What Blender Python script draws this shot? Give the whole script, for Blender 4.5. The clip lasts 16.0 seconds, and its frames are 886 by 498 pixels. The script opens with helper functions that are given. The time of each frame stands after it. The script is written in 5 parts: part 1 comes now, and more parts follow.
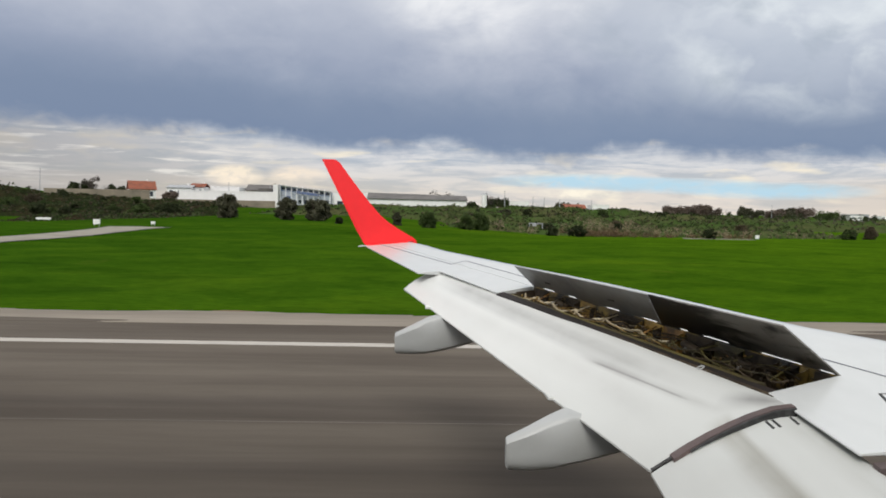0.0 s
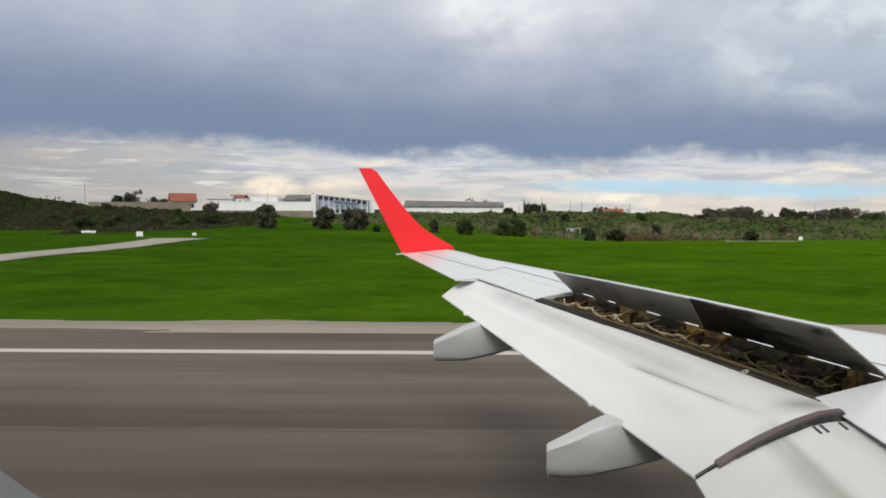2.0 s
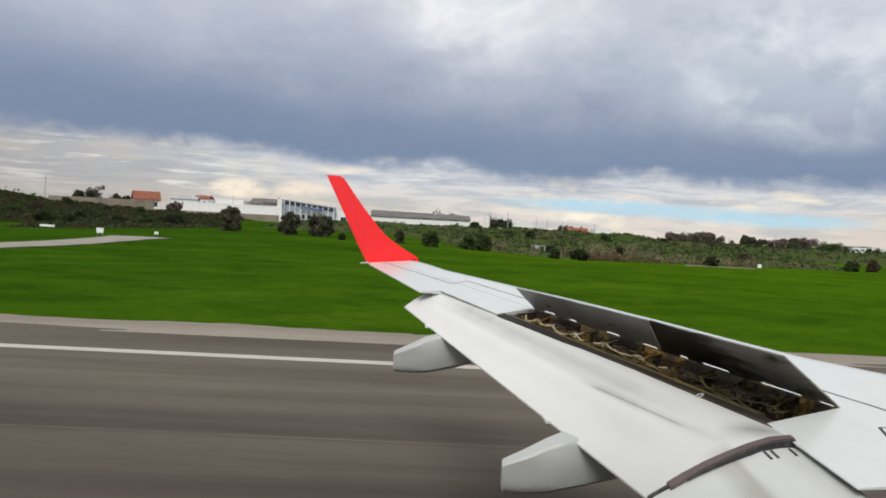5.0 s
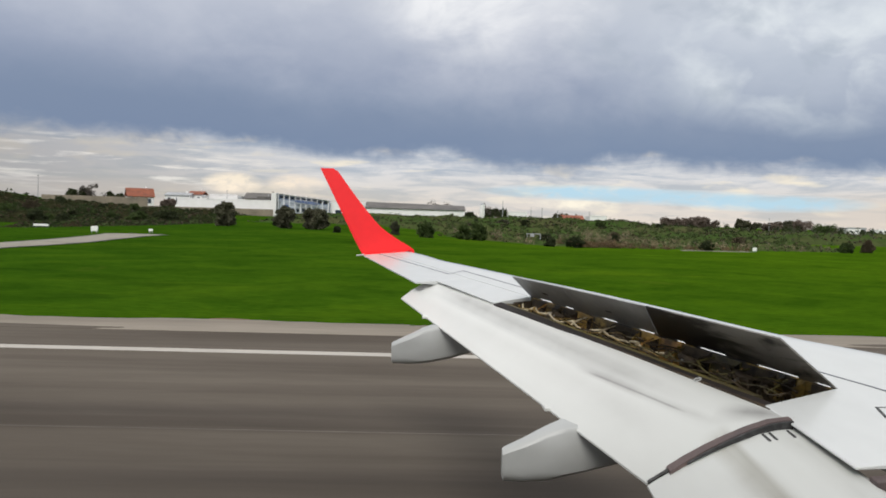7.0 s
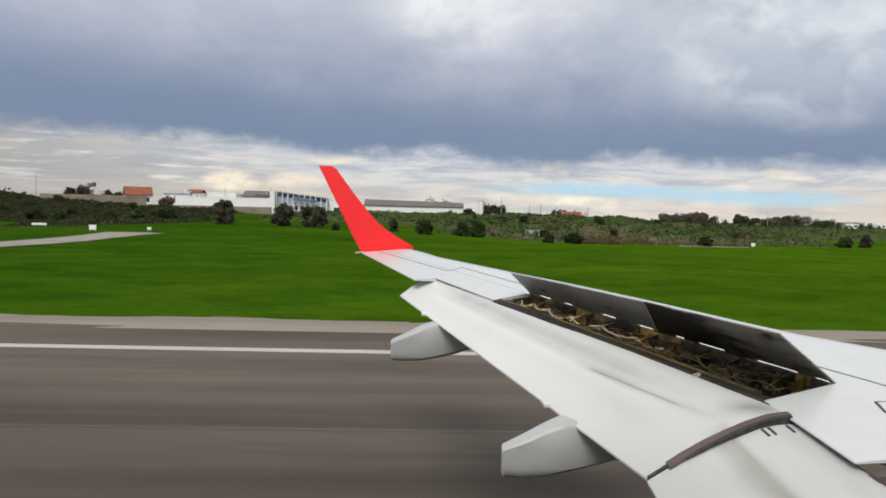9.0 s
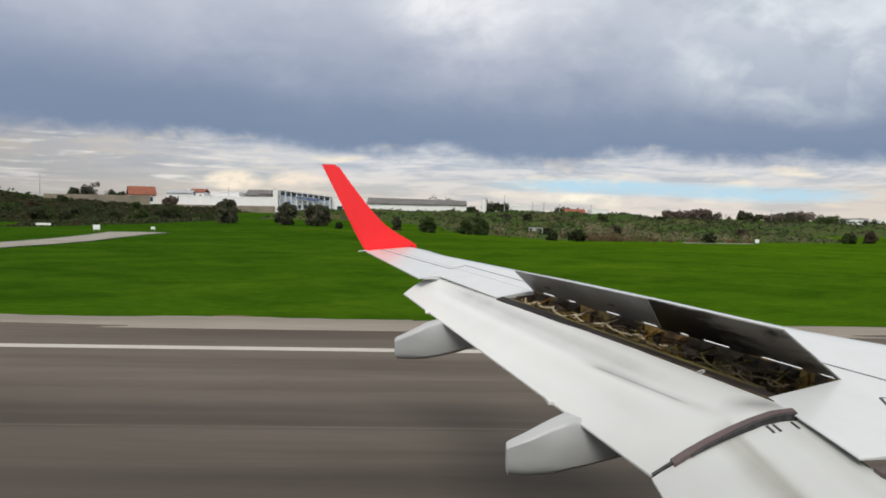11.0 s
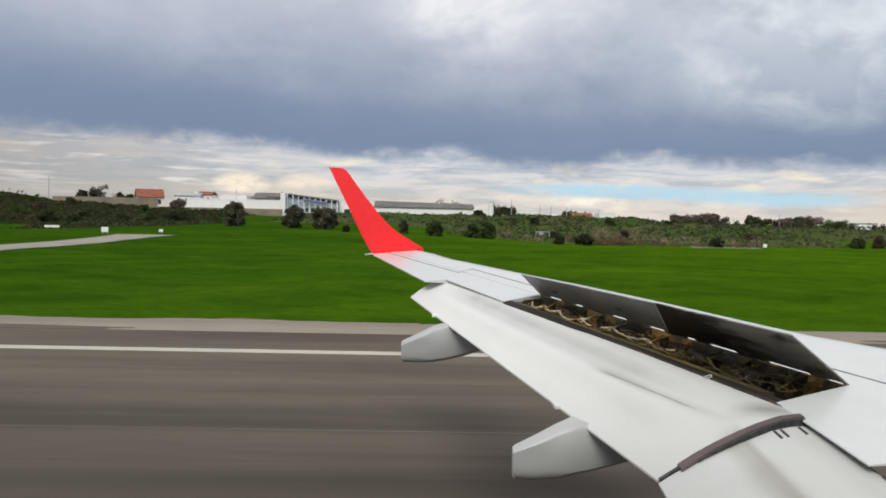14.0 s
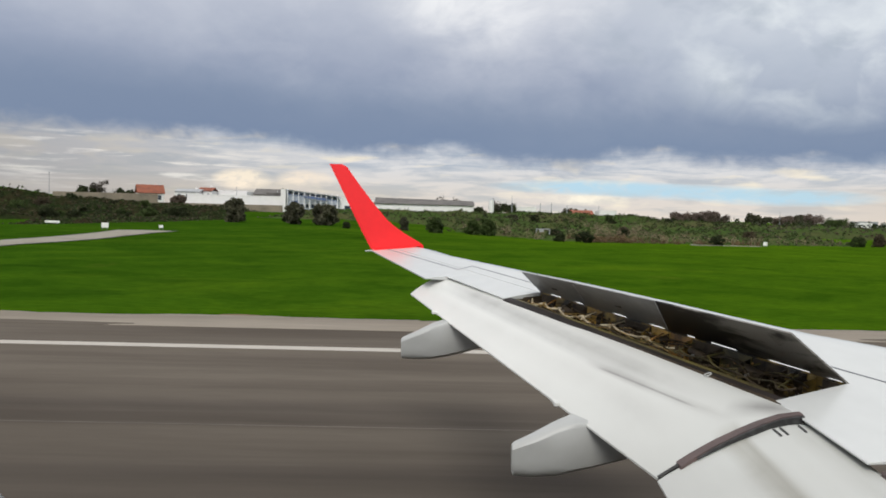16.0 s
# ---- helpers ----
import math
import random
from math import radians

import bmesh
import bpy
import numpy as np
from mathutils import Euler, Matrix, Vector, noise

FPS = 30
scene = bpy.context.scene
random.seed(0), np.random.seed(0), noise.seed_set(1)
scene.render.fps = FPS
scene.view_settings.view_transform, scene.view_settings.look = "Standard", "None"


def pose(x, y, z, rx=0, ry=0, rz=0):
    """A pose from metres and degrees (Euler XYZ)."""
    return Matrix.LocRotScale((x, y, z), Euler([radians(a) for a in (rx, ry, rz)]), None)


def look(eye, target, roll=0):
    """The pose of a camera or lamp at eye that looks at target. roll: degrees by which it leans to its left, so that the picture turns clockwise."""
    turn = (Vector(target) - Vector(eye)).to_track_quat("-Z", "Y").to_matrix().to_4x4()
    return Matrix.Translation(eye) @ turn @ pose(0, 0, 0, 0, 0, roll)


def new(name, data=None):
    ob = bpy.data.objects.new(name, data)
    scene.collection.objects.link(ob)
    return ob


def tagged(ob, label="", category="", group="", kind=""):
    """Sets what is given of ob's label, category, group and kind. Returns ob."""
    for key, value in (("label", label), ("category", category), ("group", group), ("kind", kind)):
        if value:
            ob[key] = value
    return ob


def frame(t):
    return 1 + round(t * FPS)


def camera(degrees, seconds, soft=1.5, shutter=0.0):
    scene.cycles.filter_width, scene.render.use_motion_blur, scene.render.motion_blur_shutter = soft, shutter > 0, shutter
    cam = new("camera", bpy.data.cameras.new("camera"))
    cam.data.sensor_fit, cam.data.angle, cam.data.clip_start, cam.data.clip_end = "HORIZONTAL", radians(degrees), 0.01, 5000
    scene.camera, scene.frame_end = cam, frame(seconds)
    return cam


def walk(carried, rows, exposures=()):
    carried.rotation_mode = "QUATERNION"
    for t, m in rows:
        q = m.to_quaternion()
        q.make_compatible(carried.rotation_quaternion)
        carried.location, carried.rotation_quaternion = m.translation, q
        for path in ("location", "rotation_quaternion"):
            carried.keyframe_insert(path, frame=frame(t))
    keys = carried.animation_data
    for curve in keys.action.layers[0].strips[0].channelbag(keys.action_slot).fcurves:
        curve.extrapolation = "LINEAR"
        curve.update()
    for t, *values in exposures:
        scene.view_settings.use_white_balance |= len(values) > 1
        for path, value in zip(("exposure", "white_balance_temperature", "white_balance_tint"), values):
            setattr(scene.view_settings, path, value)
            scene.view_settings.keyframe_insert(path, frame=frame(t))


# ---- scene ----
# An airfield seen from a seat behind an airliner's wing. x: ahead along the runway, y: outwards over the wing, z: up.
cam = camera(57.0, 16.0, soft=1.8)
EYE = (0.0, 0.0, 3.6)
PATH = [
    (0.0, 87.16, -1.23, -1.94),
    (0.5, 87.28, 0.39, -1.51),
    (1.0, 87.21, -1.11, -1.01),
    (1.5, 87.70, 0.00, 0.00),
    (2.0, 87.61, -0.22, 0.64),
    (2.5, 88.17, 0.20, 0.46),
    (3.0, 88.53, -2.94, -1.02),
    (3.5, 88.16, -2.61, -0.95),
    (6.0, 88.70, -3.11, -2.25),
    (6.5, 88.28, -2.36, -2.08),
    (7.0, 87.85, -1.72, -2.08),
    (7.5, 87.80, -1.91, -1.98),
    (8.0, 87.88, -0.75, -1.92),
    (8.5, 87.85, -1.18, -2.11),
    (9.0, 87.64, -1.42, -2.18),
    (11.5, 87.49, -0.84, -1.74),
    (12.0, 87.48, -0.42, -1.49),
    (12.5, 87.26, -0.24, -1.25),
    (13.0, 87.49, -1.35, -1.56),
    (13.5, 87.53, -0.74, -1.60),
    (14.0, 87.73, -1.30, -1.46),
    (14.5, 87.53, -1.95, -1.51),
    (15.0, 87.76, -0.55, -1.42),
    (15.5, 87.47, -1.81, -1.32),
    (16.0, 87.51, -1.52, -1.44),
]
walk(cam, [(t, pose(*EYE, rx, ry, rz)) for t, rx, ry, rz in PATH])

# ---- sky and sun ----
SUN_EL, SUN_AZ = 47.0, 200.0          # degrees above the horizon; from +y towards +x
world = bpy.data.worlds.new("overcast_sky")
scene.world = world
world.use_nodes = True
wn, wl = world.node_tree.nodes, world.node_tree.links
wn.clear()


def W(kind, **kw):
    n = wn.new(kind)
    for k, v in kw.items():
        n.inputs[k].default_value = v
    return n


def ramp_node(nodes, stops, mode="LINEAR"):
    r = nodes.new("ShaderNodeValToRGB")
    r.color_ramp.interpolation = mode
    els = r.color_ramp.elements
    while len(els) < len(stops):
        els.new(0.5)
    for e, (p, c) in zip(els, stops):
        e.position = p
        e.color = (*c, 1) if len(c) == 3 else c
    return r


def wmath(op, a, b=None, clamp=False):
    n = wn.new("ShaderNodeMath")
    n.operation, n.use_clamp = op, clamp
    for i, v in enumerate((a, b)):
        if v is None:
            continue
        if isinstance(v, (int, float)):
            n.inputs[i].default_value = v
        else:
            wl.new(v, n.inputs[i])
    return n.outputs[0]


def wmix(fac, a, b):
    n = wn.new("ShaderNodeMix")
    n.data_type = "RGBA"
    for sock, v in ((n.inputs["Factor"], fac), (n.inputs["A"], a), (n.inputs["B"], b)):
        if isinstance(v, (int, float)):
            sock.default_value = v
        elif isinstance(v, tuple):
            sock.default_value = (*v, 1)
        else:
            wl.new(v, sock)
    return n.outputs["Result"]


coord = wn.new("ShaderNodeTexCoord").outputs["Generated"]
sep = wn.new("ShaderNodeSeparateXYZ")
wl.new(coord, sep.inputs[0])
SX, SY, SZ = sep.outputs


def wnoise(scale, detail, rough=0.55, distort=0.0, stretch=(1, 1, 1), shift=(0, 0, 0)):
    m = wn.new("ShaderNodeMapping")
    m.inputs["Scale"].default_value = stretch
    m.inputs["Location"].default_value = shift
    wl.new(coord, m.inputs["Vector"])
    n = W("ShaderNodeTexNoise", Scale=scale, Detail=detail, Roughness=rough, Distortion=distort)
    wl.new(m.outputs[0], n.inputs["Vector"])
    return n.outputs["Fac"]


sky = wn.new("ShaderNodeTexSky")
sky.sky_type, sky.sun_disc = "NISHITA", False
sky.sun_elevation, sky.sun_rotation = radians(SUN_EL), radians(SUN_AZ)
sky_dim = wn.new("ShaderNodeVectorMath")
sky_dim.operation = "SCALE"
sky_dim.inputs["Scale"].default_value = 0.10
wl.new(sky.outputs[0], sky_dim.inputs[0])

def toward(az, el, wide, tall):
    """One where the sky lies in a direction (degrees), fading to nothing around it."""
    da = wmath("DIVIDE", wmath("SUBTRACT", wmath("DIVIDE", SX, SY), math.tan(radians(az))), math.tan(radians(wide)))
    de = wmath("DIVIDE", wmath("SUBTRACT", SZ, math.sin(radians(el))), math.sin(radians(tall)))
    q = wmath("ADD", wmath("MULTIPLY", da, da), wmath("MULTIPLY", de, de))
    f = wmath("SUBTRACT", 1.0, q, True)
    return wmath("MULTIPLY", f, wmath("GREATER_THAN", SY, 0.0))


# the cloud deck: height above the horizon, ruffled by large and small billows
billow = wnoise(4.5, 5, 0.5, 0.3, (1, 1, 2.2))
puff = wnoise(26, 4, 0.55, 0.4, (1, 1, 1.6))
fringe = wnoise(70, 3, 0.55, 0.3, (1, 1, 1.2), (3, 1, 0))
edge = wmath("ADD", wmath("MULTIPLY", wmath("SUBTRACT", billow, 0.5), 0.034),
             wmath("ADD", wmath("MULTIPLY", wmath("SUBTRACT", puff, 0.5), 0.028),
                   wmath("MULTIPLY", wmath("SUBTRACT", fringe, 0.5), 0.009)))
level = wmath("ADD", SZ, edge)
# the deck's base falls gently ahead
level = wmath("ADD", level, wmath("MULTIPLY", SX, 0.018))
# lobes of the deck's base, hanging or lifted
for lobe_az, lobe_w, lobe_d in ((8.5, 5.0, 0.011), (15.5, 4.0, -0.005), (30.0, 7.0, 0.007), (-23.0, 8.0, -0.008), (-4.0, 5.0, 0.006), (1.0, 2.5, -0.007)):
    level = wmath("ADD", level, wmath("MULTIPLY", toward(lobe_az, 4.2, lobe_w, 4.0), lobe_d))
deck = ramp_node(wn, [(0.0, (0.28, 0.35, 0.465)), (0.075, (0.198, 0.266, 0.395)), (0.12, (0.238, 0.30, 0.42)), (0.17, (0.335, 0.385, 0.50)),
                      (0.23, (0.49, 0.53, 0.625)), (0.32, (0.63, 0.66, 0.71)), (0.55, (0.72, 0.74, 0.78)), (1.0, (0.74, 0.75, 0.77))])
wl.new(level, deck.inputs[0])
bright = wmath("MULTIPLY", wmath("SUBTRACT", wnoise(7.5, 6, 0.55, 0.2, (1, 1, 1.7), (1.7, 0.4, 2.0)), 0.47), 2.2)
lift = wmath("MULTIPLY", wmath("MULTIPLY", wmath("SUBTRACT", SZ, 0.10), 6.0, True), bright, True)
# the deck is thicker and smoother astern, broken ahead
astern = wmath("ADD", wmath("MULTIPLY", wmath("DIVIDE", SX, wmath("MAXIMUM", SY, 0.3)), 2.2), 0.80, True)
lift = wmath("MULTIPLY", lift, wmath("ADD", 0.25, wmath("MULTIPLY", astern, 0.75)))
deck_col = wmix(lift, deck.outputs[0], (0.92, 0.93, 0.96))
tatter = wmath("MULTIPLY", wmath("SUBTRACT", wnoise(11, 7, 0.55, 0.35, (1, 1, 1.8), (0.3, 4.0, 1.0)), 0.40), 4.2, True)
deck_col = wmix(wmath("MULTIPLY", wmath("MULTIPLY", toward(4.5, 15.5, 10.0, 5.0), wmath("ADD", 0.40, tatter)), 0.8, True), deck_col, (0.90, 0.91, 0.93))
lump = wmath("MULTIPLY", wmath("SUBTRACT", wnoise(13, 5, 0.52, 0.35, (1, 1, 1.35), (4.1, 1.0, 5.0)), 0.46), 4.0, True)
deck_col = wmix(wmath("MULTIPLY", toward(25.0, 12.5, 17.0, 6.5), 0.55), deck_col, (0.60, 0.66, 0.73))
deck_col = wmix(wmath("MULTIPLY", wmath("MULTIPLY", toward(26.0, 11.5, 13.0, 6.0), lump), 0.9), deck_col, (0.80, 0.85, 0.88))
hollow = wmath("MULTIPLY", wmath("SUBTRACT", wnoise(16, 5, 0.5, 0.3, (1, 1, 1.5), (7.0, 2.0, 0.5)), 0.52), 4.0, True)
deck_col = wmix(wmath("MULTIPLY", wmath("MULTIPLY", toward(22.0, 11.5, 15.0, 6.0), hollow), 0.75), deck_col, (0.36, 0.42, 0.50))
deck_col = wmix(wmath("MULTIPLY", toward(-25.0, 6.8, 18.0, 3.6), 0.70), deck_col, (0.205, 0.265, 0.385))
deck_col = wmix(wmath("MULTIPLY", toward(-8.0, 6.0, 20.0, 2.6), 0.40), deck_col, (0.19, 0.25, 0.375))
# below the deck: thin bands of pale cloud against washed-out blue
band = wnoise(9.0, 6, 0.6, 0.4, (1, 1, 9.0), (0, 0, 0.6))
low = ramp_node(wn, [(0.0, (0.78, 0.70, 0.62)), (0.03, (0.74, 0.70, 0.66)), (0.055, (0.72, 0.72, 0.73)), (0.09, (0.62, 0.65, 0.70)), (0.2, (0.6, 0.64, 0.72))])
wl.new(SZ, low.inputs[0])
gap = ramp_node(wn, [(0.0, (0.60, 0.58, 0.56)), (0.03, (0.55, 0.56, 0.58)), (0.06, (0.44, 0.49, 0.58)), (1.0, (0.40, 0.47, 0.60))])
wl.new(SZ, gap.inputs[0])
band_f = ramp_node(wn, [(0.40, (0, 0, 0)), (0.56, (1, 1, 1))])
wl.new(band, band_f.inputs[0])
low_col = wmix(band_f.outputs[0], gap.outputs[0], low.outputs[0])
glow_f = ramp_node(wn, [(0.56, (0, 0, 0)), (0.70, (1, 1, 1))])
wl.new(wnoise(14.0, 3, 0.5, 0.2, (1, 1, 4.0), (5.1, 0, 0.0)), glow_f.inputs[0])
low_col = wmix(glow_f.outputs[0], low_col, (0.92, 0.84, 0.70))

# a sunlit cumulus low over the buildings, and a strip of clear blue further ahead
low_col = wmix(wmath("MULTIPLY", toward(-30.0, 2.5, 19.0, 7.0), 0.80), low_col, (0.34, 0.335, 0.345))
low_col = wmix(wmath("MULTIPLY", toward(-17.0, 2.8, 13.0, 3.2), 0.42), low_col, (0.43, 0.43, 0.44))
low_col = wmix(wmath("MULTIPLY", toward(-14.0, 0.9, 17.0, 1.5), 0.45), low_col, (0.52, 0.465, 0.40))
streak = wmath("MULTIPLY", wmath("SUBTRACT", wnoise(11.0, 5, 0.6, 0.3, (1, 1, 13.0), (2.3, 0, 1.1)), 0.53), 7.0, True)
low_col = wmix(wmath("MULTIPLY", wmath("MULTIPLY", toward(-17.0, 3.0, 16.0, 2.6), streak), 1.3, True), low_col, (0.80, 0.77, 0.73))
ragged = wmath("MULTIPLY", wmath("SUBTRACT", wnoise(34, 5, 0.62, 0.4, (1, 1, 2.6), (2, 2, 0)), 0.36), 3.4, True)
low_col = wmix(wmath("MULTIPLY", wmath("MULTIPLY", toward(-12.4, 2.0, 2.3, 0.8), wmath("ADD", 0.55, ragged)), 1.1, True), low_col, (0.98, 0.86, 0.70))
low_col = wmix(wmath("MULTIPLY", wmath("MULTIPLY", toward(-8.2, 2.1, 2.4, 0.7), wmath("ADD", 0.5, ragged)), 1.0, True), low_col, (0.93, 0.81, 0.67))
low_col = wmix(wmath("MULTIPLY", wmath("MULTIPLY", toward(11.3, 1.25, 3.6, 0.5), ragged), 1.2, True), low_col, (1.0, 0.93, 0.78))
low_col = wmix(wmath("MULTIPLY", toward(31.0, 1.0, 9.0, 1.6), 0.6, True), low_col, (0.68, 0.61, 0.54))
for strip_az, strip_el, strip_w, strip_t in ((12.0, 2.05, 8.0, 0.60), (18.0, 1.85, 8.0, 0.60), (24.0, 1.60, 8.0, 0.62)):
    low_col = wmix(wmath("MULTIPLY", wmath("MULTIPLY", toward(strip_az, strip_el, strip_w, strip_t), wmath("ADD", 0.50, wmath("MULTIPLY", ragged, 0.5))), 1.35, True), low_col, (0.50, 0.71, 0.84))
under = ramp_node(wn, [(0.062, (0, 0, 0)), (0.090, (1, 1, 1))], "EASE")
wl.new(level, under.inputs[0])
cloud = wmix(under.outputs[0], low_col, deck_col)
# a little open sky shows in the lowest gaps
clear = wmath("MULTIPLY", wmath("SUBTRACT", 1.0, band_f.outputs[0]), 0.10)
clear = wmath("MULTIPLY", clear, wmath("SUBTRACT", 1.0, under.outputs[0]))
final = wmix(clear, cloud, sky_dim.outputs[0])
bg = W("ShaderNodeBackground", Strength=1.0)
wl.new(final, bg.inputs["Color"])
wl.new(bg.outputs[0], wn.new("ShaderNodeOutputWorld").inputs[0])

sun = new("sun", bpy.data.lights.new("sun", "SUN"))
sun.data.energy, sun.data.angle, sun.data.color = 2.0, radians(24), (1.0, 0.96, 0.9)
sun_dir = Vector((math.sin(radians(SUN_AZ)) * math.cos(radians(SUN_EL)), math.cos(radians(SUN_AZ)) * math.cos(radians(SUN_EL)), math.sin(radians(SUN_EL))))
sun.matrix_world = look(sun_dir * 80, (0, 0, 0))

# ---- materials ----


def material(name, rough=0.6, metal=0.0, spec=0.5):
    m = bpy.data.materials.new(name)
    m.use_nodes = True
    b = m.node_tree.nodes["Principled BSDF"]
    b.inputs["Roughness"].default_value = rough
    b.inputs["Metallic"].default_value = metal
    b.inputs["Specular IOR Level"].default_value = spec
    return m, m.node_tree.nodes, m.node_tree.links, b


def tex(nodes, links, scale, detail=4, stretch=(1, 1, 1), rough=0.55, distort=0.0, space="Object"):
    """Noise in metres."""
    c = nodes.new("ShaderNodeTexCoord") if space == "Object" else nodes.new("ShaderNodeNewGeometry")
    m = nodes.new("ShaderNodeMapping")
    m.inputs["Scale"].default_value = stretch
    links.new(c.outputs["Object" if space == "Object" else "Position"], m.inputs["Vector"])
    n = nodes.new("ShaderNodeTexNoise")
    for k, v in (("Scale", scale), ("Detail", detail), ("Roughness", rough), ("Distortion", distort)):
        n.inputs[k].default_value = v
    links.new(m.outputs[0], n.inputs["Vector"])
    return n.outputs["Fac"]


def blend(nodes, links, fac, a, b, mode="MIX"):
    n = nodes.new("ShaderNodeMix")
    n.data_type, n.blend_type = "RGBA", mode
    for sock, v in ((n.inputs["Factor"], fac), (n.inputs["A"], a), (n.inputs["B"], b)):
        if isinstance(v, (int, float)):
            sock.default_value = v
        elif isinstance(v, tuple):
            sock.default_value = (*v, 1)
        else:
            links.new(v, sock)
    return n.outputs["Result"]


def bumped(nodes, links, b, height, strength, dist):
    n = nodes.new("ShaderNodeBump")
    n.inputs["Strength"].default_value, n.inputs["Distance"].default_value = strength, dist
    links.new(height, n.inputs["Height"])
    links.new(n.outputs[0], b.inputs["Normal"])


def surface(name, base, dark, scale=3.0, fine=40.0, rough=0.6, metal=0.0, bump=0.15, stretch=(1, 1, 1), lo=0.42, hi=0.68, spec=0.5, space="Object", grain=0.14):
    """A worn surface: base colour with darker patches at a large and a small scale, and fine relief."""
    m, n, l, b = material(name, rough, metal, spec)
    big = ramp_node(n, [(lo, (0, 0, 0)), (hi, (1, 1, 1))])
    l.new(tex(n, l, scale, 5, stretch, space=space), big.inputs[0])
    small = tex(n, l, fine, 3, stretch, space=space)
    c = blend(n, l, big.outputs[0], base, dark)
    sm = ramp_node(n, [(0.3, (1 - grain,) * 3), (0.7, (1 + grain * 0.6,) * 3)])
    l.new(small, sm.inputs[0])
    c = blend(n, l, 1.0, c, sm.outputs[0], "MULTIPLY")
    l.new(c, b.inputs["Base Color"])
    if bump:
        bumped(n, l, b, small, bump, 0.5 / fine)
    return m


def leafy(name, a, bcol, c):
    """Leaves: the colour varies from clump to clump."""
    m, n, l, b = material(name, 0.7, 0, 0.25)
    g = n.new("ShaderNodeNewGeometry")
    r = ramp_node(n, [(0.0, a), (0.5, bcol), (1.0, c)])
    l.new(g.outputs["Random Per Island"], r.inputs[0])
    big = tex(n, l, 0.25, 3, space="Position")
    sm = ramp_node(n, [(0.3, (0.6, 0.6, 0.6)), (0.7, (1.3, 1.3, 1.3))])
    l.new(big, sm.inputs[0])
    c2 = blend(n, l, 1.0, r.outputs[0], sm.outputs[0], "MULTIPLY")
    l.new(c2, b.inputs["Base Color"])
    # thin leaves let light through
    tr = n.new("ShaderNodeBsdfTranslucent")
    l.new(c2, tr.inputs["Color"])
    mx = n.new("ShaderNodeMixShader")
    mx.inputs["Fac"].default_value = 0.4
    l.new(b.outputs[0], mx.inputs[1])
    l.new(tr.outputs[0], mx.inputs[2])
    l.new(mx.outputs[0], n["Material Output"].inputs["Surface"])
    return m


WHITE = surface("white_wing_paint", (0.625, 0.64, 0.628), (0.57, 0.585, 0.575), 0.5, 6.0, 0.24, 0, 0.0, (1, 0.5, 1), 0.4, 0.85, grain=0.03)
RED = surface("red_winglet_paint", (0.90, 0.014, 0.019), (0.86, 0.013, 0.018), 1.2, 9.0, 0.5, 0, 0.0, spec=0.25, grain=0.03)
FLAPWHITE, _n, _l, _b = material("off_white_flap_paint", 0.38)
_big = ramp_node(_n, [(0.40, (0, 0, 0)), (0.75, (1, 1, 1))])
_l.new(tex(_n, _l, 0.8, 5, (1, 0.4, 1)), _big.inputs[0])
_c = blend(_n, _l, _big.outputs[0], (0.75, 0.755, 0.725), (0.67, 0.675, 0.645))
# the paint's tone drops from mid-span to the inboard end
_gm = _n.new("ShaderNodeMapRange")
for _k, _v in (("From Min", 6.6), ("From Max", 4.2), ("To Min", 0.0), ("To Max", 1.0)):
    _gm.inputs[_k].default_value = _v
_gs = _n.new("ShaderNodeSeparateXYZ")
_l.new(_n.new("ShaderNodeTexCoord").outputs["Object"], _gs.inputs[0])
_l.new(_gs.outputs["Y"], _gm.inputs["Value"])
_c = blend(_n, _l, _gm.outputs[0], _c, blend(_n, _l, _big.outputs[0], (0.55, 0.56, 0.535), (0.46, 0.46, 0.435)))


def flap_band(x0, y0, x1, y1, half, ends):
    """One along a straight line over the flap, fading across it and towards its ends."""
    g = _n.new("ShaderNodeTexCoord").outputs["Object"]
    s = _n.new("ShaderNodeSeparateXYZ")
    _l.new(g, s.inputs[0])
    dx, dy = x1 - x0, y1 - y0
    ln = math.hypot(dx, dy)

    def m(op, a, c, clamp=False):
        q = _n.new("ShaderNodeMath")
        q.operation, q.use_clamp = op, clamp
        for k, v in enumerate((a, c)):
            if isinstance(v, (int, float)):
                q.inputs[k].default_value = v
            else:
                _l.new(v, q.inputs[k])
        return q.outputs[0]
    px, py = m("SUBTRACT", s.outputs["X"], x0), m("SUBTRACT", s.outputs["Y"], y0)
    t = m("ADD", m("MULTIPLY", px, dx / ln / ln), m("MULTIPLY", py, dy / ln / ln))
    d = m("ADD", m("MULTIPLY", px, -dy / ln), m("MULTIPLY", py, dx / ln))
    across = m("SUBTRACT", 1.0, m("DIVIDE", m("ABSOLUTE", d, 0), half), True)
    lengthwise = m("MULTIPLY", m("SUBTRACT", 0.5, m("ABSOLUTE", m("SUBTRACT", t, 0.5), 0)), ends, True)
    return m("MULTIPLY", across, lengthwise)


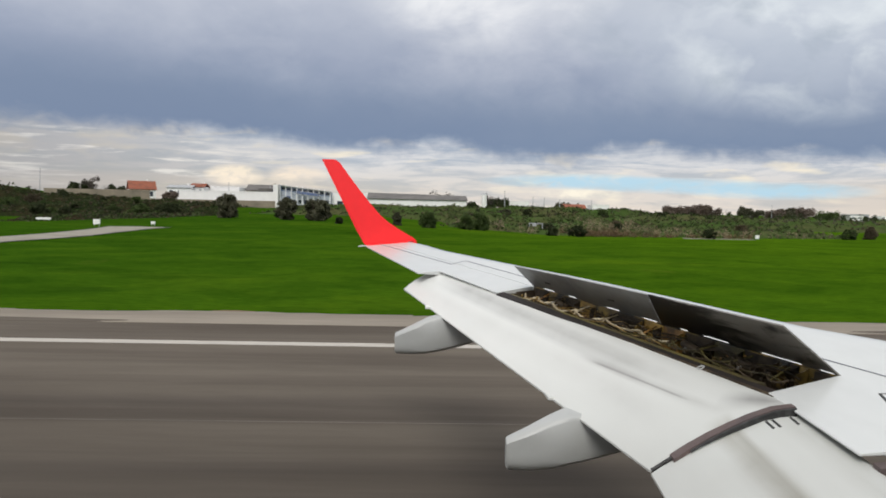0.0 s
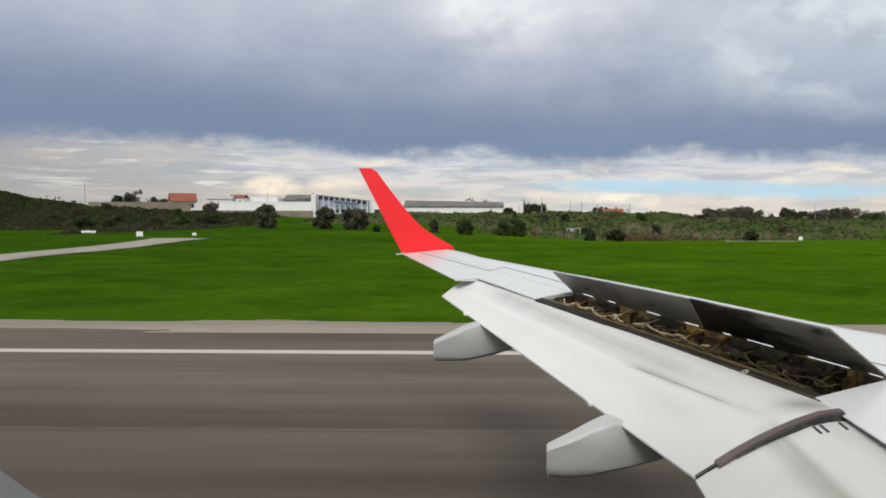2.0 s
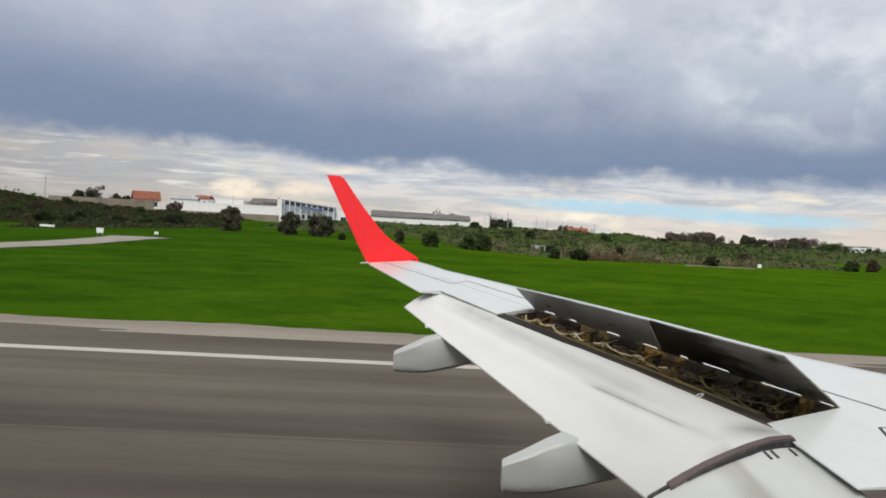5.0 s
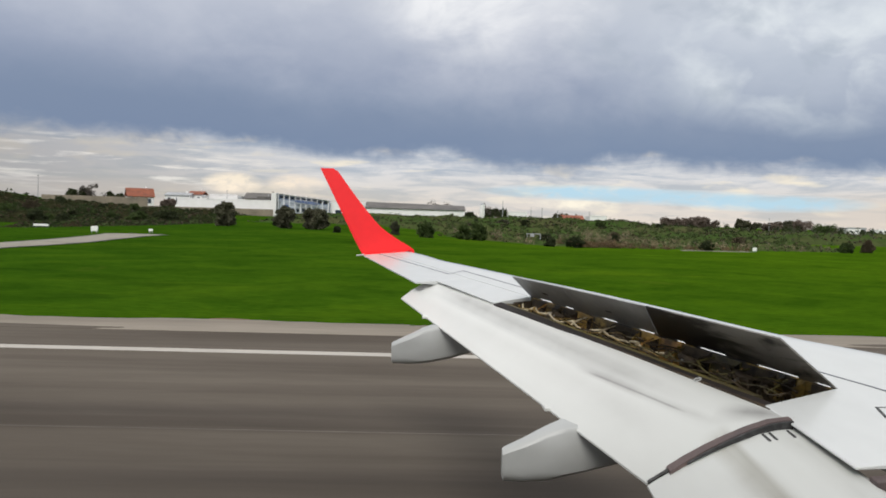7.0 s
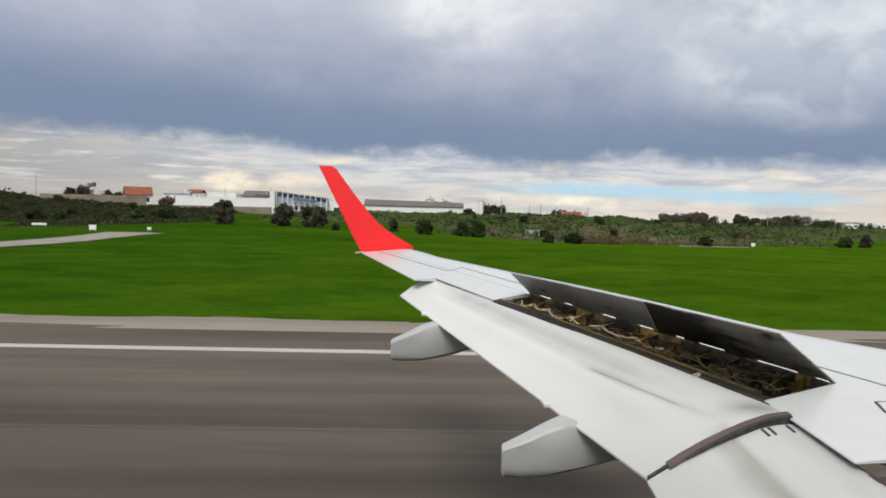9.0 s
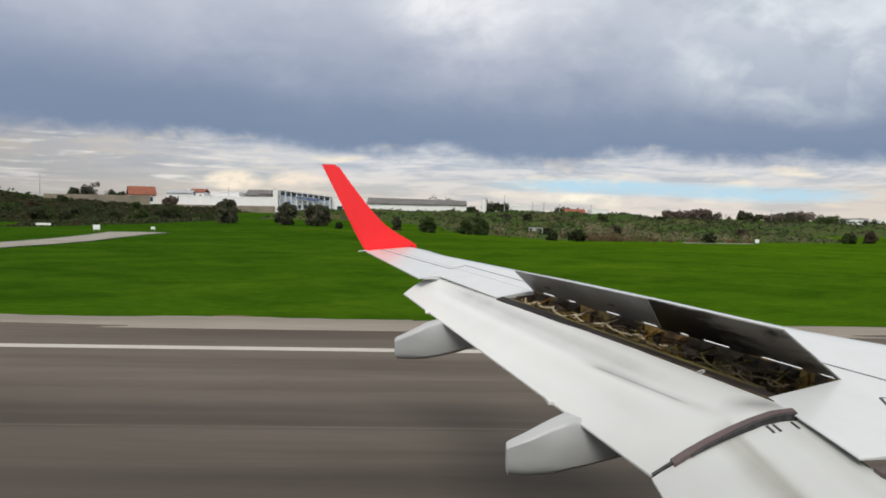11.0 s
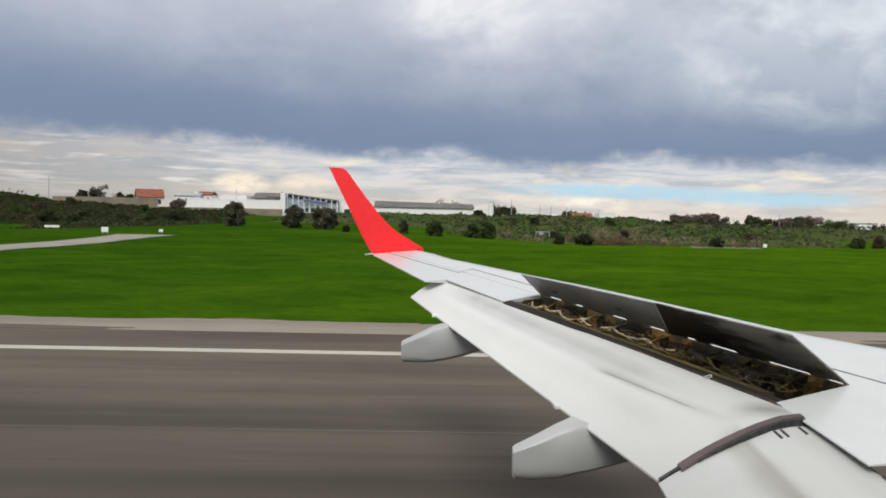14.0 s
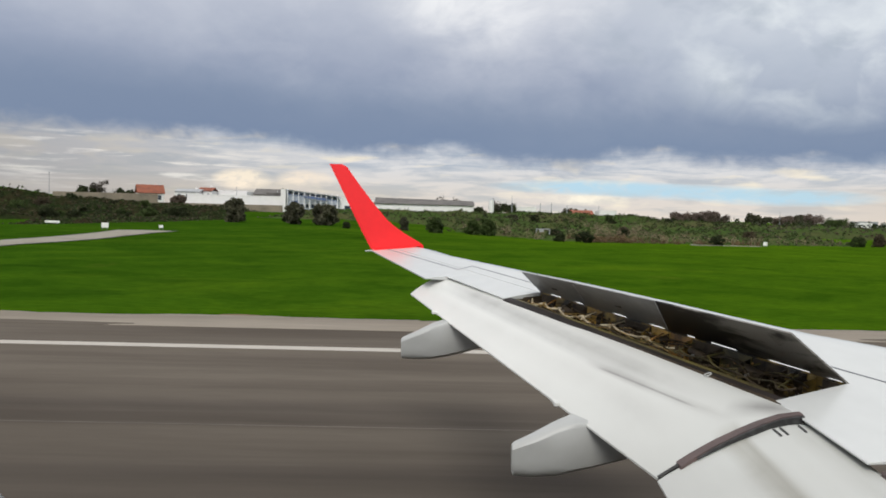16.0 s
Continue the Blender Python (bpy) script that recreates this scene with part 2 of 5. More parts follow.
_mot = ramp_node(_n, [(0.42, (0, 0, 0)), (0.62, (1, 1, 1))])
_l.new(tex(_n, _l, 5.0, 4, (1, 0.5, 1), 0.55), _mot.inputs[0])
# streaks and smears; wide soft bands darken the nose and the seal end
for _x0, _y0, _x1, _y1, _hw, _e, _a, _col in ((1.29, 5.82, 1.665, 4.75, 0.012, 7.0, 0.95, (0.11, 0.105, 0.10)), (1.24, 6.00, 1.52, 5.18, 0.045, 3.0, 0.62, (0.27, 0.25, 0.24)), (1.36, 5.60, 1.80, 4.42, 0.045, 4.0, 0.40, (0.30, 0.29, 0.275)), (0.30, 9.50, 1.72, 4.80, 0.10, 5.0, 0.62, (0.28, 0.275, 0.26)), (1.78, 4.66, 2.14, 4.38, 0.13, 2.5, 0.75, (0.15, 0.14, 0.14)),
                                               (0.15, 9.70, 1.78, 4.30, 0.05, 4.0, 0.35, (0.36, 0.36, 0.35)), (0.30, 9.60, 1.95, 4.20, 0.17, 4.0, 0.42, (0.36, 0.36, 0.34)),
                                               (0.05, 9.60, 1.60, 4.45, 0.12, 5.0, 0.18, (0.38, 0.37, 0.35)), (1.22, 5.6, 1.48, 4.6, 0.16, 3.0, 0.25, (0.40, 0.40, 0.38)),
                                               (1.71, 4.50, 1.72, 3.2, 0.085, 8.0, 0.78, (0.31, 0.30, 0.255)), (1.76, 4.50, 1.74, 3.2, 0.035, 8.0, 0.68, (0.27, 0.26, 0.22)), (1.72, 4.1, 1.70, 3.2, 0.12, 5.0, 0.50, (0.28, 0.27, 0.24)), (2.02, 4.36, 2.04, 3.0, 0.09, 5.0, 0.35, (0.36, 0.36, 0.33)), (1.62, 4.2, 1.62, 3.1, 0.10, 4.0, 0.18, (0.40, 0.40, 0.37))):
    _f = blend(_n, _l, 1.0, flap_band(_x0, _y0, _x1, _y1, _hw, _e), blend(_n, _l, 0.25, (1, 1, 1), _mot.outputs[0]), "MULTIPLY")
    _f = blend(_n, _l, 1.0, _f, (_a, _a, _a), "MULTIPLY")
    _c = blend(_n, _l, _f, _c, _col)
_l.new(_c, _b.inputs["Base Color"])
GREY = surface("grey_fairing_paint", (0.44, 0.45, 0.44), (0.38, 0.385, 0.375), 1.0, 9, 0.42, 0, 0.0, grain=0.03)
LINER = surface("dark_grey_spoiler_underside", (0.33, 0.33, 0.322), (0.19, 0.187, 0.18), 1.8, 12, 0.5, 0, 0.03, (1, 1, 1), 0.36, 0.72, grain=0.12)
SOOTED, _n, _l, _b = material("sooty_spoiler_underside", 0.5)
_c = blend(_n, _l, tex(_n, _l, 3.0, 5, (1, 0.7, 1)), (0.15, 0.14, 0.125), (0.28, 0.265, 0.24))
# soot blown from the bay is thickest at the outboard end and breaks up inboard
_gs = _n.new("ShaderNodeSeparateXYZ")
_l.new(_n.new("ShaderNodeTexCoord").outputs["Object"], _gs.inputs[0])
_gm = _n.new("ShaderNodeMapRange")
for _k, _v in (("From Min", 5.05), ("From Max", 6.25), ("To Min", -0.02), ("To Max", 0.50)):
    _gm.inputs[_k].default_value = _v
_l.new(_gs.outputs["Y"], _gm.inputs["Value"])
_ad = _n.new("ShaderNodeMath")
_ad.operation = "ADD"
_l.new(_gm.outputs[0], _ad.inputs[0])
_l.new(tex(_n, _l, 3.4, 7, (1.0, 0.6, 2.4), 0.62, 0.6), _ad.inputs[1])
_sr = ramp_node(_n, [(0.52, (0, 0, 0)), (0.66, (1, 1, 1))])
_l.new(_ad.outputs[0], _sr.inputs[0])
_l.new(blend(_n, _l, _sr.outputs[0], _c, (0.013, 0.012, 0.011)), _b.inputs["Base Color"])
SEAL = surface("brown_rubber_seal", (0.125, 0.088, 0.082), (0.075, 0.060, 0.060), 5, 60, 0.6)
PRIMER = surface("ochre_primer", (0.34, 0.22, 0.045), (0.022, 0.018, 0.012), 5, 30, 0.5, 0, 0.1, (1, 1, 1), 0.38, 0.56)
OCHRE = surface("yellow_ochre_primer", (0.56, 0.33, 0.055), (0.20, 0.12, 0.03), 6, 30, 0.5, 0, 0.1, (1, 1, 1), 0.42, 0.62)
AMBER = surface("amber_primer", (0.40, 0.20, 0.045), (0.12, 0.065, 0.02), 7, 30, 0.5, 0, 0.1, (1, 1, 1), 0.42, 0.62)
OLIVE = surface("olive_primer", (0.15, 0.125, 0.03), (0.045, 0.036, 0.014), 6, 30, 0.6, 0, 0.1, (1, 0.3, 1), 0.40, 0.62)
SEALANT = surface("brown_black_sealant", (0.028, 0.022, 0.020), (0.013, 0.011, 0.010), 4, 30, 0.65, 0, 0.05, (1, 0.4, 1), spec=0.2)
# near black: for dark parts, and for bay shade put into colour
DARKMETAL = surface("darkened_metal", (0.075, 0.055, 0.034), (0.020, 0.016, 0.012), 9, 50, 0.6, 0.0, spec=0.2)
PIPE = surface("cream_hose", (0.62, 0.53, 0.36), (0.24, 0.19, 0.11), 9, 60, 0.5)
BRASS = surface("gold_bracket", (0.50, 0.33, 0.10), (0.20, 0.13, 0.05), 8, 50, 0.4, 0.6)
BLACK = surface("black_marking", (0.02, 0.02, 0.02), (0.05, 0.05, 0.05), 20, 90, 0.6)
LINE = surface("panel_joint_sealant", (0.16, 0.17, 0.19), (0.24, 0.25, 0.27), 6, 60, 0.7)
PLASTIC, _n, _l, _b = material("translucent_window_plastic", 0.6)
_tr = _n.new("ShaderNodeBsdfTranslucent")
_tr.inputs["Color"].default_value = (0.88, 0.88, 0.86, 1)
_mx = _n.new("ShaderNodeMixShader")
_mx.inputs["Fac"].default_value = 0.75
_l.new(_b.outputs[0], _mx.inputs[1])
_l.new(_tr.outputs[0], _mx.inputs[2])
_l.new(_mx.outputs[0], _n["Material Output"].inputs["Surface"])
RUBBER = surface("tyre_rubber", (0.02, 0.02, 0.02), (0.04, 0.04, 0.04), 8, 60, 0.8)
STEEL = surface("strut_steel", (0.5, 0.5, 0.5), (0.3, 0.3, 0.3), 6, 60, 0.35, 0.8)

# grass: short turf with darker and drier patches
GRASS, _n, _l, _b = material("mown_grass", 1.0, 0, 0.0)
_p = ramp_node(_n, [(0.33, (0.030, 0.076, 0.004)), (0.52, (0.041, 0.097, 0.005)), (0.72, (0.061, 0.116, 0.006))])
_l.new(tex(_n, _l, 0.06, 6, (0.45, 0.8, 1), 0.6, 0.3), _p.inputs[0])
_q = ramp_node(_n, [(0.35, (0.70, 0.77, 0.78)), (0.5, (1, 1, 1)), (0.65, (1.28, 1.18, 1.08))])
_l.new(tex(_n, _l, 0.42, 7, (0.5, 0.5, 1), 0.68, 0.6), _q.inputs[0])
_c = blend(_n, _l, 1.0, _p.outputs[0], _q.outputs[0], "MULTIPLY")
_r = ramp_node(_n, [(0.25, (0.60, 0.62, 0.6)), (0.75, (1.34, 1.30, 1.28))])
_l.new(tex(_n, _l, 4.0, 5, (0.35, 1, 1), 0.75), _r.inputs[0])
_c = blend(_n, _l, 1.0, _c, _r.outputs[0], "MULTIPLY")
_d = ramp_node(_n, [(0.66, (0, 0, 0)), (0.80, (0.55, 0.55, 0.55))])
_l.new(tex(_n, _l, 0.11, 5, (0.8, 0.6, 1), 0.6, 0.6), _d.inputs[0])
_c = blend(_n, _l, _d.outputs[0], _c, (0.14, 0.14, 0.02))
_t = ramp_node(_n, [(0.60, (0, 0, 0)), (0.72, (0.55, 0.55, 0.55))])
_l.new(tex(_n, _l, 0.30, 4, (0.4, 0.8, 1), 0.5, 0.3), _t.inputs[0])
_c = blend(_n, _l, _t.outputs[0], _c, (0.020, 0.052, 0.004))
# the turf goes from darker green to brighter and yellower further ahead
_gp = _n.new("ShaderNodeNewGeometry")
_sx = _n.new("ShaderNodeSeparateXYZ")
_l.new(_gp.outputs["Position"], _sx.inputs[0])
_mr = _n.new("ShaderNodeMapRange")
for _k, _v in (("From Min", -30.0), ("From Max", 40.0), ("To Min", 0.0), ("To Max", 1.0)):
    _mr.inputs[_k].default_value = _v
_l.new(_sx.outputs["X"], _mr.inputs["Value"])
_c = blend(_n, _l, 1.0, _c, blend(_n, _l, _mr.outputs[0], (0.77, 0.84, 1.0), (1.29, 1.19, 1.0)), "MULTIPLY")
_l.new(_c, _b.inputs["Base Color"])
bumped(_n, _l, _b, tex(_n, _l, 5.0, 4), 0.5, 0.08)

# runway asphalt: rubber streaks run along it
ASPHALT, _n, _l, _b = material("worn_runway_asphalt", 0.95, 0, 0.08)
_p = ramp_node(_n, [(0.30, (0.104, 0.087, 0.070)), (0.52, (0.134, 0.114, 0.093)), (0.72, (0.171, 0.147, 0.120))])
_l.new(tex(_n, _l, 0.22, 6, (0.22, 1, 1), 0.62, 0.5), _p.inputs[0])
_s = ramp_node(_n, [(0.36, (0.74, 0.73, 0.73)), (0.54, (1, 1, 1)), (0.75, (1.07, 1.07, 1.07))])
_l.new(tex(_n, _l, 0.6, 6, (0.035, 1, 1), 0.6, 0.15), _s.inputs[0])
_c = blend(_n, _l, 1.0, _p.outputs[0], _s.outputs[0], "MULTIPLY")
_g = ramp_node(_n, [(0.3, (0.94, 0.94, 0.94)), (0.7, (1.05, 1.05, 1.05))])
_l.new(tex(_n, _l, 7.0, 4, (0.10, 1, 1), 0.7), _g.inputs[0])
_c = blend(_n, _l, 1.0, _c, _g.outputs[0], "MULTIPLY")
# the wheel tracks near the middle are darkest with rubber
_gp = _n.new("ShaderNodeNewGeometry")
_sx = _n.new("ShaderNodeSeparateXYZ")
_l.new(_gp.outputs["Position"], _sx.inputs[0])
_mr = _n.new("ShaderNodeMapRange")
for _k, _v in (("From Min", 3.0), ("From Max", 19.0), ("To Min", 0.62), ("To Max", 1.0)):
    _mr.inputs[_k].default_value = _v
_l.new(_sx.outputs["Y"], _mr.inputs["Value"])
_c = blend(_n, _l, 1.0, _c, _mr.outputs[0], "MULTIPLY")
# two bands where tyres left most rubber
for _yc, _hw, _am in ((14.5, 1.2, 0.62), (10.9, 1.3, 0.50)):
    _d = _n.new("ShaderNodeMath")
    _d.operation = "SUBTRACT"
    _l.new(_sx.outputs["Y"], _d.inputs[0])
    _d.inputs[1].default_value = _yc
    _e = _n.new("ShaderNodeMath")
    _e.operation = "ABSOLUTE"
    _l.new(_d.outputs[0], _e.inputs[0])
    _m = _n.new("ShaderNodeMapRange")
    for _k, _v in (("From Min", 0.0), ("From Max", _hw), ("To Min", _am), ("To Max", 0.0)):
        _m.inputs[_k].default_value = _v
    _l.new(_e.outputs[0], _m.inputs["Value"])
    _w = ramp_node(_n, [(0.35, (0.15, 0.15, 0.15)), (0.65, (1, 1, 1))])
    _l.new(tex(_n, _l, 0.7, 5, (0.05, 1, 1), 0.6, 0.2), _w.inputs[0])
    _c = blend(_n, _l, blend(_n, _l, 1.0, _m.outputs[0], _w.outputs[0], "MULTIPLY"), _c, (0.045, 0.038, 0.034))
_l.new(_c, _b.inputs["Base Color"])
bumped(_n, _l, _b, tex(_n, _l, 60, 3), 0.25, 0.01)
CONCRETE = surface("pale_worn_concrete", (0.28, 0.24, 0.19), (0.19, 0.16, 0.122), 0.35, 4.0, 0.85, 0, 0.2, (0.12, 1, 1), 0.35, 0.7)
APRON = surface("taxiway_concrete", (0.36, 0.32, 0.27), (0.27, 0.24, 0.205), 0.12, 3.0, 0.85, 0, 0.2)
JOINT = surface("joint_sealant", (0.19, 0.165, 0.145), (0.13, 0.115, 0.10), 0.5, 6, 0.95, 0, 0.1, (0.2, 1, 1), spec=0.05)
GRAVEL = surface("service_road_gravel", (0.31, 0.285, 0.235), (0.22, 0.20, 0.16), 0.3, 3.0, 0.9, 0, 0.3)
VERGE = surface("dark_road_edging", (0.060, 0.062, 0.030), (0.035, 0.040, 0.018), 0.8, 6.0, 0.95, 0, 0.3)
SOIL = surface("bare_soil", (0.24, 0.15, 0.075), (0.15, 0.10, 0.05), 0.4, 4.0, 0.9, 0, 0.3)
PAINT = surface("white_road_paint", (0.49, 0.455, 0.40), (0.33, 0.30, 0.26), 0.7, 6.0, 0.7, 0, 0.1, (0.15, 1, 1), 0.5, 0.8)
WALLWHITE = surface("white_render", (0.92, 0.91, 0.89), (0.86, 0.845, 0.81), 0.05, 0.6, 0.8, 0, 0.05, (1, 1, 1), grain=0.04)
WALLBEIGE = surface("beige_render", (0.28, 0.235, 0.175), (0.17, 0.145, 0.11), 0.15, 1.5, 0.85, 0, 0.1)
WALLGREY = surface("grey_cladding", (0.42, 0.43, 0.44), (0.30, 0.31, 0.32), 0.2, 2.0, 0.6)
ROOFGREY = surface("weathered_fibre_roof", (0.16, 0.15, 0.14), (0.10, 0.095, 0.09), 0.25, 2.0, 0.85)
TILE = surface("terracotta_roof", (0.29, 0.088, 0.045), (0.18, 0.062, 0.036), 0.6, 4.0, 0.8)
OFFICEWALL = surface("pale_blue_grey_cladding", (0.58, 0.63, 0.70), (0.47, 0.52, 0.59), 0.2, 2.0, 0.6)
BLUE = surface("blue_panel", (0.05, 0.12, 0.34), (0.04, 0.09, 0.24), 0.4, 3.0, 0.5)
GLASS, _n, _l, _b = material("dark_window_glass", 0.08, 0, 0.6)
_b.inputs["Base Color"].default_value = (0.025, 0.04, 0.06, 1)
REDPAINT = surface("red_metal_paint", (0.55, 0.03, 0.02), (0.40, 0.03, 0.02), 1, 8, 0.5)
BARK = surface("bark", (0.10, 0.075, 0.05), (0.06, 0.045, 0.03), 3, 20, 0.9)
SCRUB = surface("dark_scrub", (0.019, 0.029, 0.010), (0.036, 0.027, 0.016), 0.13, 1.1, 1.0, 0, 0.4, spec=0.0, grain=0.5)
SCRUB_GREEN = surface("green_scrub", (0.050, 0.084, 0.022), (0.080, 0.078, 0.036), 0.06, 0.5, 1.0, 0, 0.4, spec=0.0, grain=0.2)
LEAF_DARK = leafy("dark_olive_leaves", (0.038, 0.050, 0.020), (0.047, 0.060, 0.024), (0.058, 0.071, 0.030))
LEAF_OLIVE = leafy("grey_olive_leaves", (0.092, 0.092, 0.056), (0.112, 0.110, 0.068), (0.134, 0.130, 0.082))
LEAF_GREEN = leafy("green_leaves", (0.064, 0.096, 0.028), (0.078, 0.114, 0.034), (0.094, 0.134, 0.042))
LEAF_BROWN = leafy("brown_scrub", (0.078, 0.064, 0.038), (0.102, 0.082, 0.050), (0.130, 0.104, 0.064))
PLUME = leafy("pale_reed_plumes", (0.208, 0.163, 0.098), (0.286, 0.227, 0.143), (0.390, 0.319, 0.208))
REED = leafy("dry_tan_reeds", (0.13, 0.085, 0.045), (0.18, 0.12, 0.065), (0.23, 0.165, 0.095))
# distance haze is put into this colour, paler than the branches themselves
RUSSET = leafy("bare_russet_branches", (0.14, 0.108, 0.085), (0.19, 0.145, 0.118), (0.24, 0.19, 0.155))
TWIG = leafy("bare_grey_twigs", (0.09, 0.075, 0.065), (0.13, 0.11, 0.095), (0.17, 0.145, 0.125))

# ---- mesh helpers ----


def thing(name, label, category, at=(0, 0, 0), group="", kind=""):
    e = new(name)
    e.location = at
    return tagged(e, label, category, group, kind)


def part(name, bm, mat, parent, label="", smooth=False):
    """Links a bmesh (in world metres) as one mesh object under its parent."""
    bmesh.ops.recalc_face_normals(bm, faces=bm.faces)
    me = bpy.data.meshes.new(name)
    bm.to_mesh(me)
    bm.free()
    me.materials.append(mat)
    if smooth:
        for p in me.polygons:
            p.use_smooth = True
        me.set_sharp_from_angle(angle=radians(32))
    ob = new(name, me)
    if parent:
        ob.parent = parent
        base = Vector((0, 0, 0))
        o = parent
        while o:
            base += o.location
            o = o.parent
        me.transform(Matrix.Translation(-base))
    if label:
        ob["label"] = label
    return ob


def loft(loops, caps=True, bm=None):
    """A skin over closed loops of equally many points."""
    bm = bm or bmesh.new()
    rows = [[bm.verts.new(p) for p in loop] for loop in loops]
    n = len(rows[0])
    for a, b in zip(rows, rows[1:]):
        for i in range(n):
            j = (i + 1) % n
            bm.faces.new((a[i], a[j], b[j], b[i]))
    if caps:
        bm.faces.new(rows[0][::-1])
        bm.faces.new(rows[-1])
    return bm


def box(x0, x1, y0, y1, z0, z1, bevel=0.0, bm=None):
    own = bm or bmesh.new()
    loft([[(x0, y0, z), (x1, y0, z), (x1, y1, z), (x0, y1, z)] for z in (z0, z1)], bm=own)
    if bevel:
        bmesh.ops.bevel(own, geom=own.edges[:], offset=bevel, segments=1, affect="EDGES")
    return own


def tube(points, radius, sides=6, bm=None, taper=1.0):
    """A round bar along a line of points."""
    bm = bm or bmesh.new()
    pts = [Vector(p) for p in points]
    loops = []
    for i, p in enumerate(pts):
        d = (pts[min(i + 1, len(pts) - 1)] - pts[max(i - 1, 0)]).normalized()
        u = d.orthogonal().normalized()
        v = d.cross(u)
        r = radius * (1 + (taper - 1) * i / (len(pts) - 1))
        loops.append([p + (u * math.cos(a) + v * math.sin(a)) * r for a in (2 * math.pi * k / sides for k in range(sides))])
    # keep the loops from twisting
    for i in range(1, len(loops)):
        best = min(range(sides), key=lambda k: (loops[i][k] - loops[i - 1][0]).length)
        loops[i] = loops[i][best:] + loops[i][:best]
        if sides > 2 and (loops[i][1] - loops[i - 1][1]).length > (loops[i][-1] - loops[i - 1][1]).length:
            loops[i] = [loops[i][0]] + loops[i][:0:-1]
    return loft(loops, bm=bm)


def sheet(points, z0, z1, bm=None):
    """A slab over an outline of (x, y)."""
    return loft([[(x, y, z) for x, y in points] for z in (z0, z1)], bm=bm)


def lerp(table, v):
    xs, ys = zip(*sorted(table))
    return float(np.interp(v, xs, ys))


def smooth(a, b, v):
    u = np.clip((v - a) / (b - a), 0, 1)
    return u * u * (3 - 2 * u)

# ---- the aeroplane ----
wing = thing("aeroplane", "white airliner with red winglet, lowered flaps and raised spoilers", "aeroplane")


def skin_z(x, y):
    """The upper skin's height."""
    return 1.92 + 0.10 * x + 0.095 * y


def hinge_x(y):
    return 1.22 + (8.27 - y) * 0.395


def shroud_x(y):
    return 0.29 + (9.67 - y) * 0.348 if y > 4.47 else 2.10


CREST = [(12.5, 0.06), (12.27, 0.19), (12.0, 0.29), (11.5, 0.45), (10.69, 0.86), (9.66, 1.37), (8.9, 1.77), (8.22, 2.10), (7.5, 2.43), (6.49, 2.87), (6.08, 3.05), (5.44, 3.45), (3.0, 5.1), (0.3, 6.9)]


def box_loop(y):
    """The wing box's section: spar, upper skin, leading edge, lower skin."""
    h, c = hinge_x(y), lerp(CREST, y)
    d = 0.10 + 0.035 * (12.4 - y)
    pts = []
    for u in (0, 0.3, 0.6, 0.85):
        x = h + (c - 0.28 - h) * u
        pts.append((x, y, skin_z(x, y)))
    x0 = c - 0.28
    for s in (0.0, 0.10, 0.19, 0.28, 0.38, 0.48, 0.56):
        pts.append((x0 + s, y, skin_z(x0, y) + 0.10 * s - 0.95 * s * s))
    zn = pts[-1][2]
    pts.append((x0 + 0.61, y, zn - 0.07))
    pts.append((x0 + 0.56, y, zn - 0.13))
    pts.append(((x0 + h) / 2, y, skin_z((x0 + h) / 2, y) - d - 0.12))
    pts.append((h, y, skin_z(h, y) - d))
    return pts


SPANS = (12.47, 12.0, 11.4, 10.7, 9.6, 8.9, 8.27, 7.5, 7.0, 6.5, 6.0, 5.4, 4.8, 4.0, 3.0, 1.6, 0.2)
part("wing_box", loft([box_loop(y) for y in SPANS]), WHITE, wing, smooth=True)


def flat_panel(front, rear, t_front, t_rear, mat, name, label="", drop=0.0, parent=None):
    """A thin wedge between two pairs of (x, y) on the upper skin."""
    (ax, ay), (bx, by) = front
    (cx, cy), (dx, dy) = rear
    top = [(ax, ay), (bx, by), (dx, dy), (cx, cy)]
    th = (t_front, t_front, t_rear, t_rear)
    up = [(x, y, skin_z(x, y) - drop) for x, y in top]
    lo = [(x, y, skin_z(x, y) - drop - t) for (x, y), t in zip(top, th)]
    bm = loft([lo, up])
    bmesh.ops.bevel(bm, geom=bm.edges[:], offset=0.003, segments=1, affect="EDGES")
    return part(name, bm, mat, parent or wing, label)


g = 0.008
flat_panel(((hinge_x(12.40) - g, 12.40), (hinge_x(9.63) - g, 9.63)), ((-0.775, 12.40), (0.045, 9.60)), 0.10, 0.014, WHITE, "aileron")
flat_panel(((hinge_x(9.60) - g, 9.60), (hinge_x(8.27) - g, 8.27)), ((shroud_x(9.66), 9.62), (0.83, 8.10)), 0.07, 0.012, WHITE, "trailing_panel")
flat_panel(((hinge_x(4.80) - g, 4.80), (hinge_x(3.72) - g, 3.72)), ((2.063, 4.61), (2.10, 3.70)), 0.07, 0.012, WHITE, "trailing_panel", drop=-0.012)
# the next bay inboard stands open too
flat_panel(((hinge_x(3.69) - g, 3.69), (hinge_x(3.60) - g, 3.60)), ((2.16, 3.69), (2.16, 3.62)), 0.16, 0.14, SEAL, "end_rib", "brown end rib of the inboard bay", 0.03)
flat_panel(((hinge_x(3.60) - g, 3.60), (hinge_x(0.40) - g, 0.40)), ((2.20, 3.60), (2.20, 0.40)), 0.04, 0.04, DARKMETAL, "inboard_bay", "dark open inboard bay", 0.16)
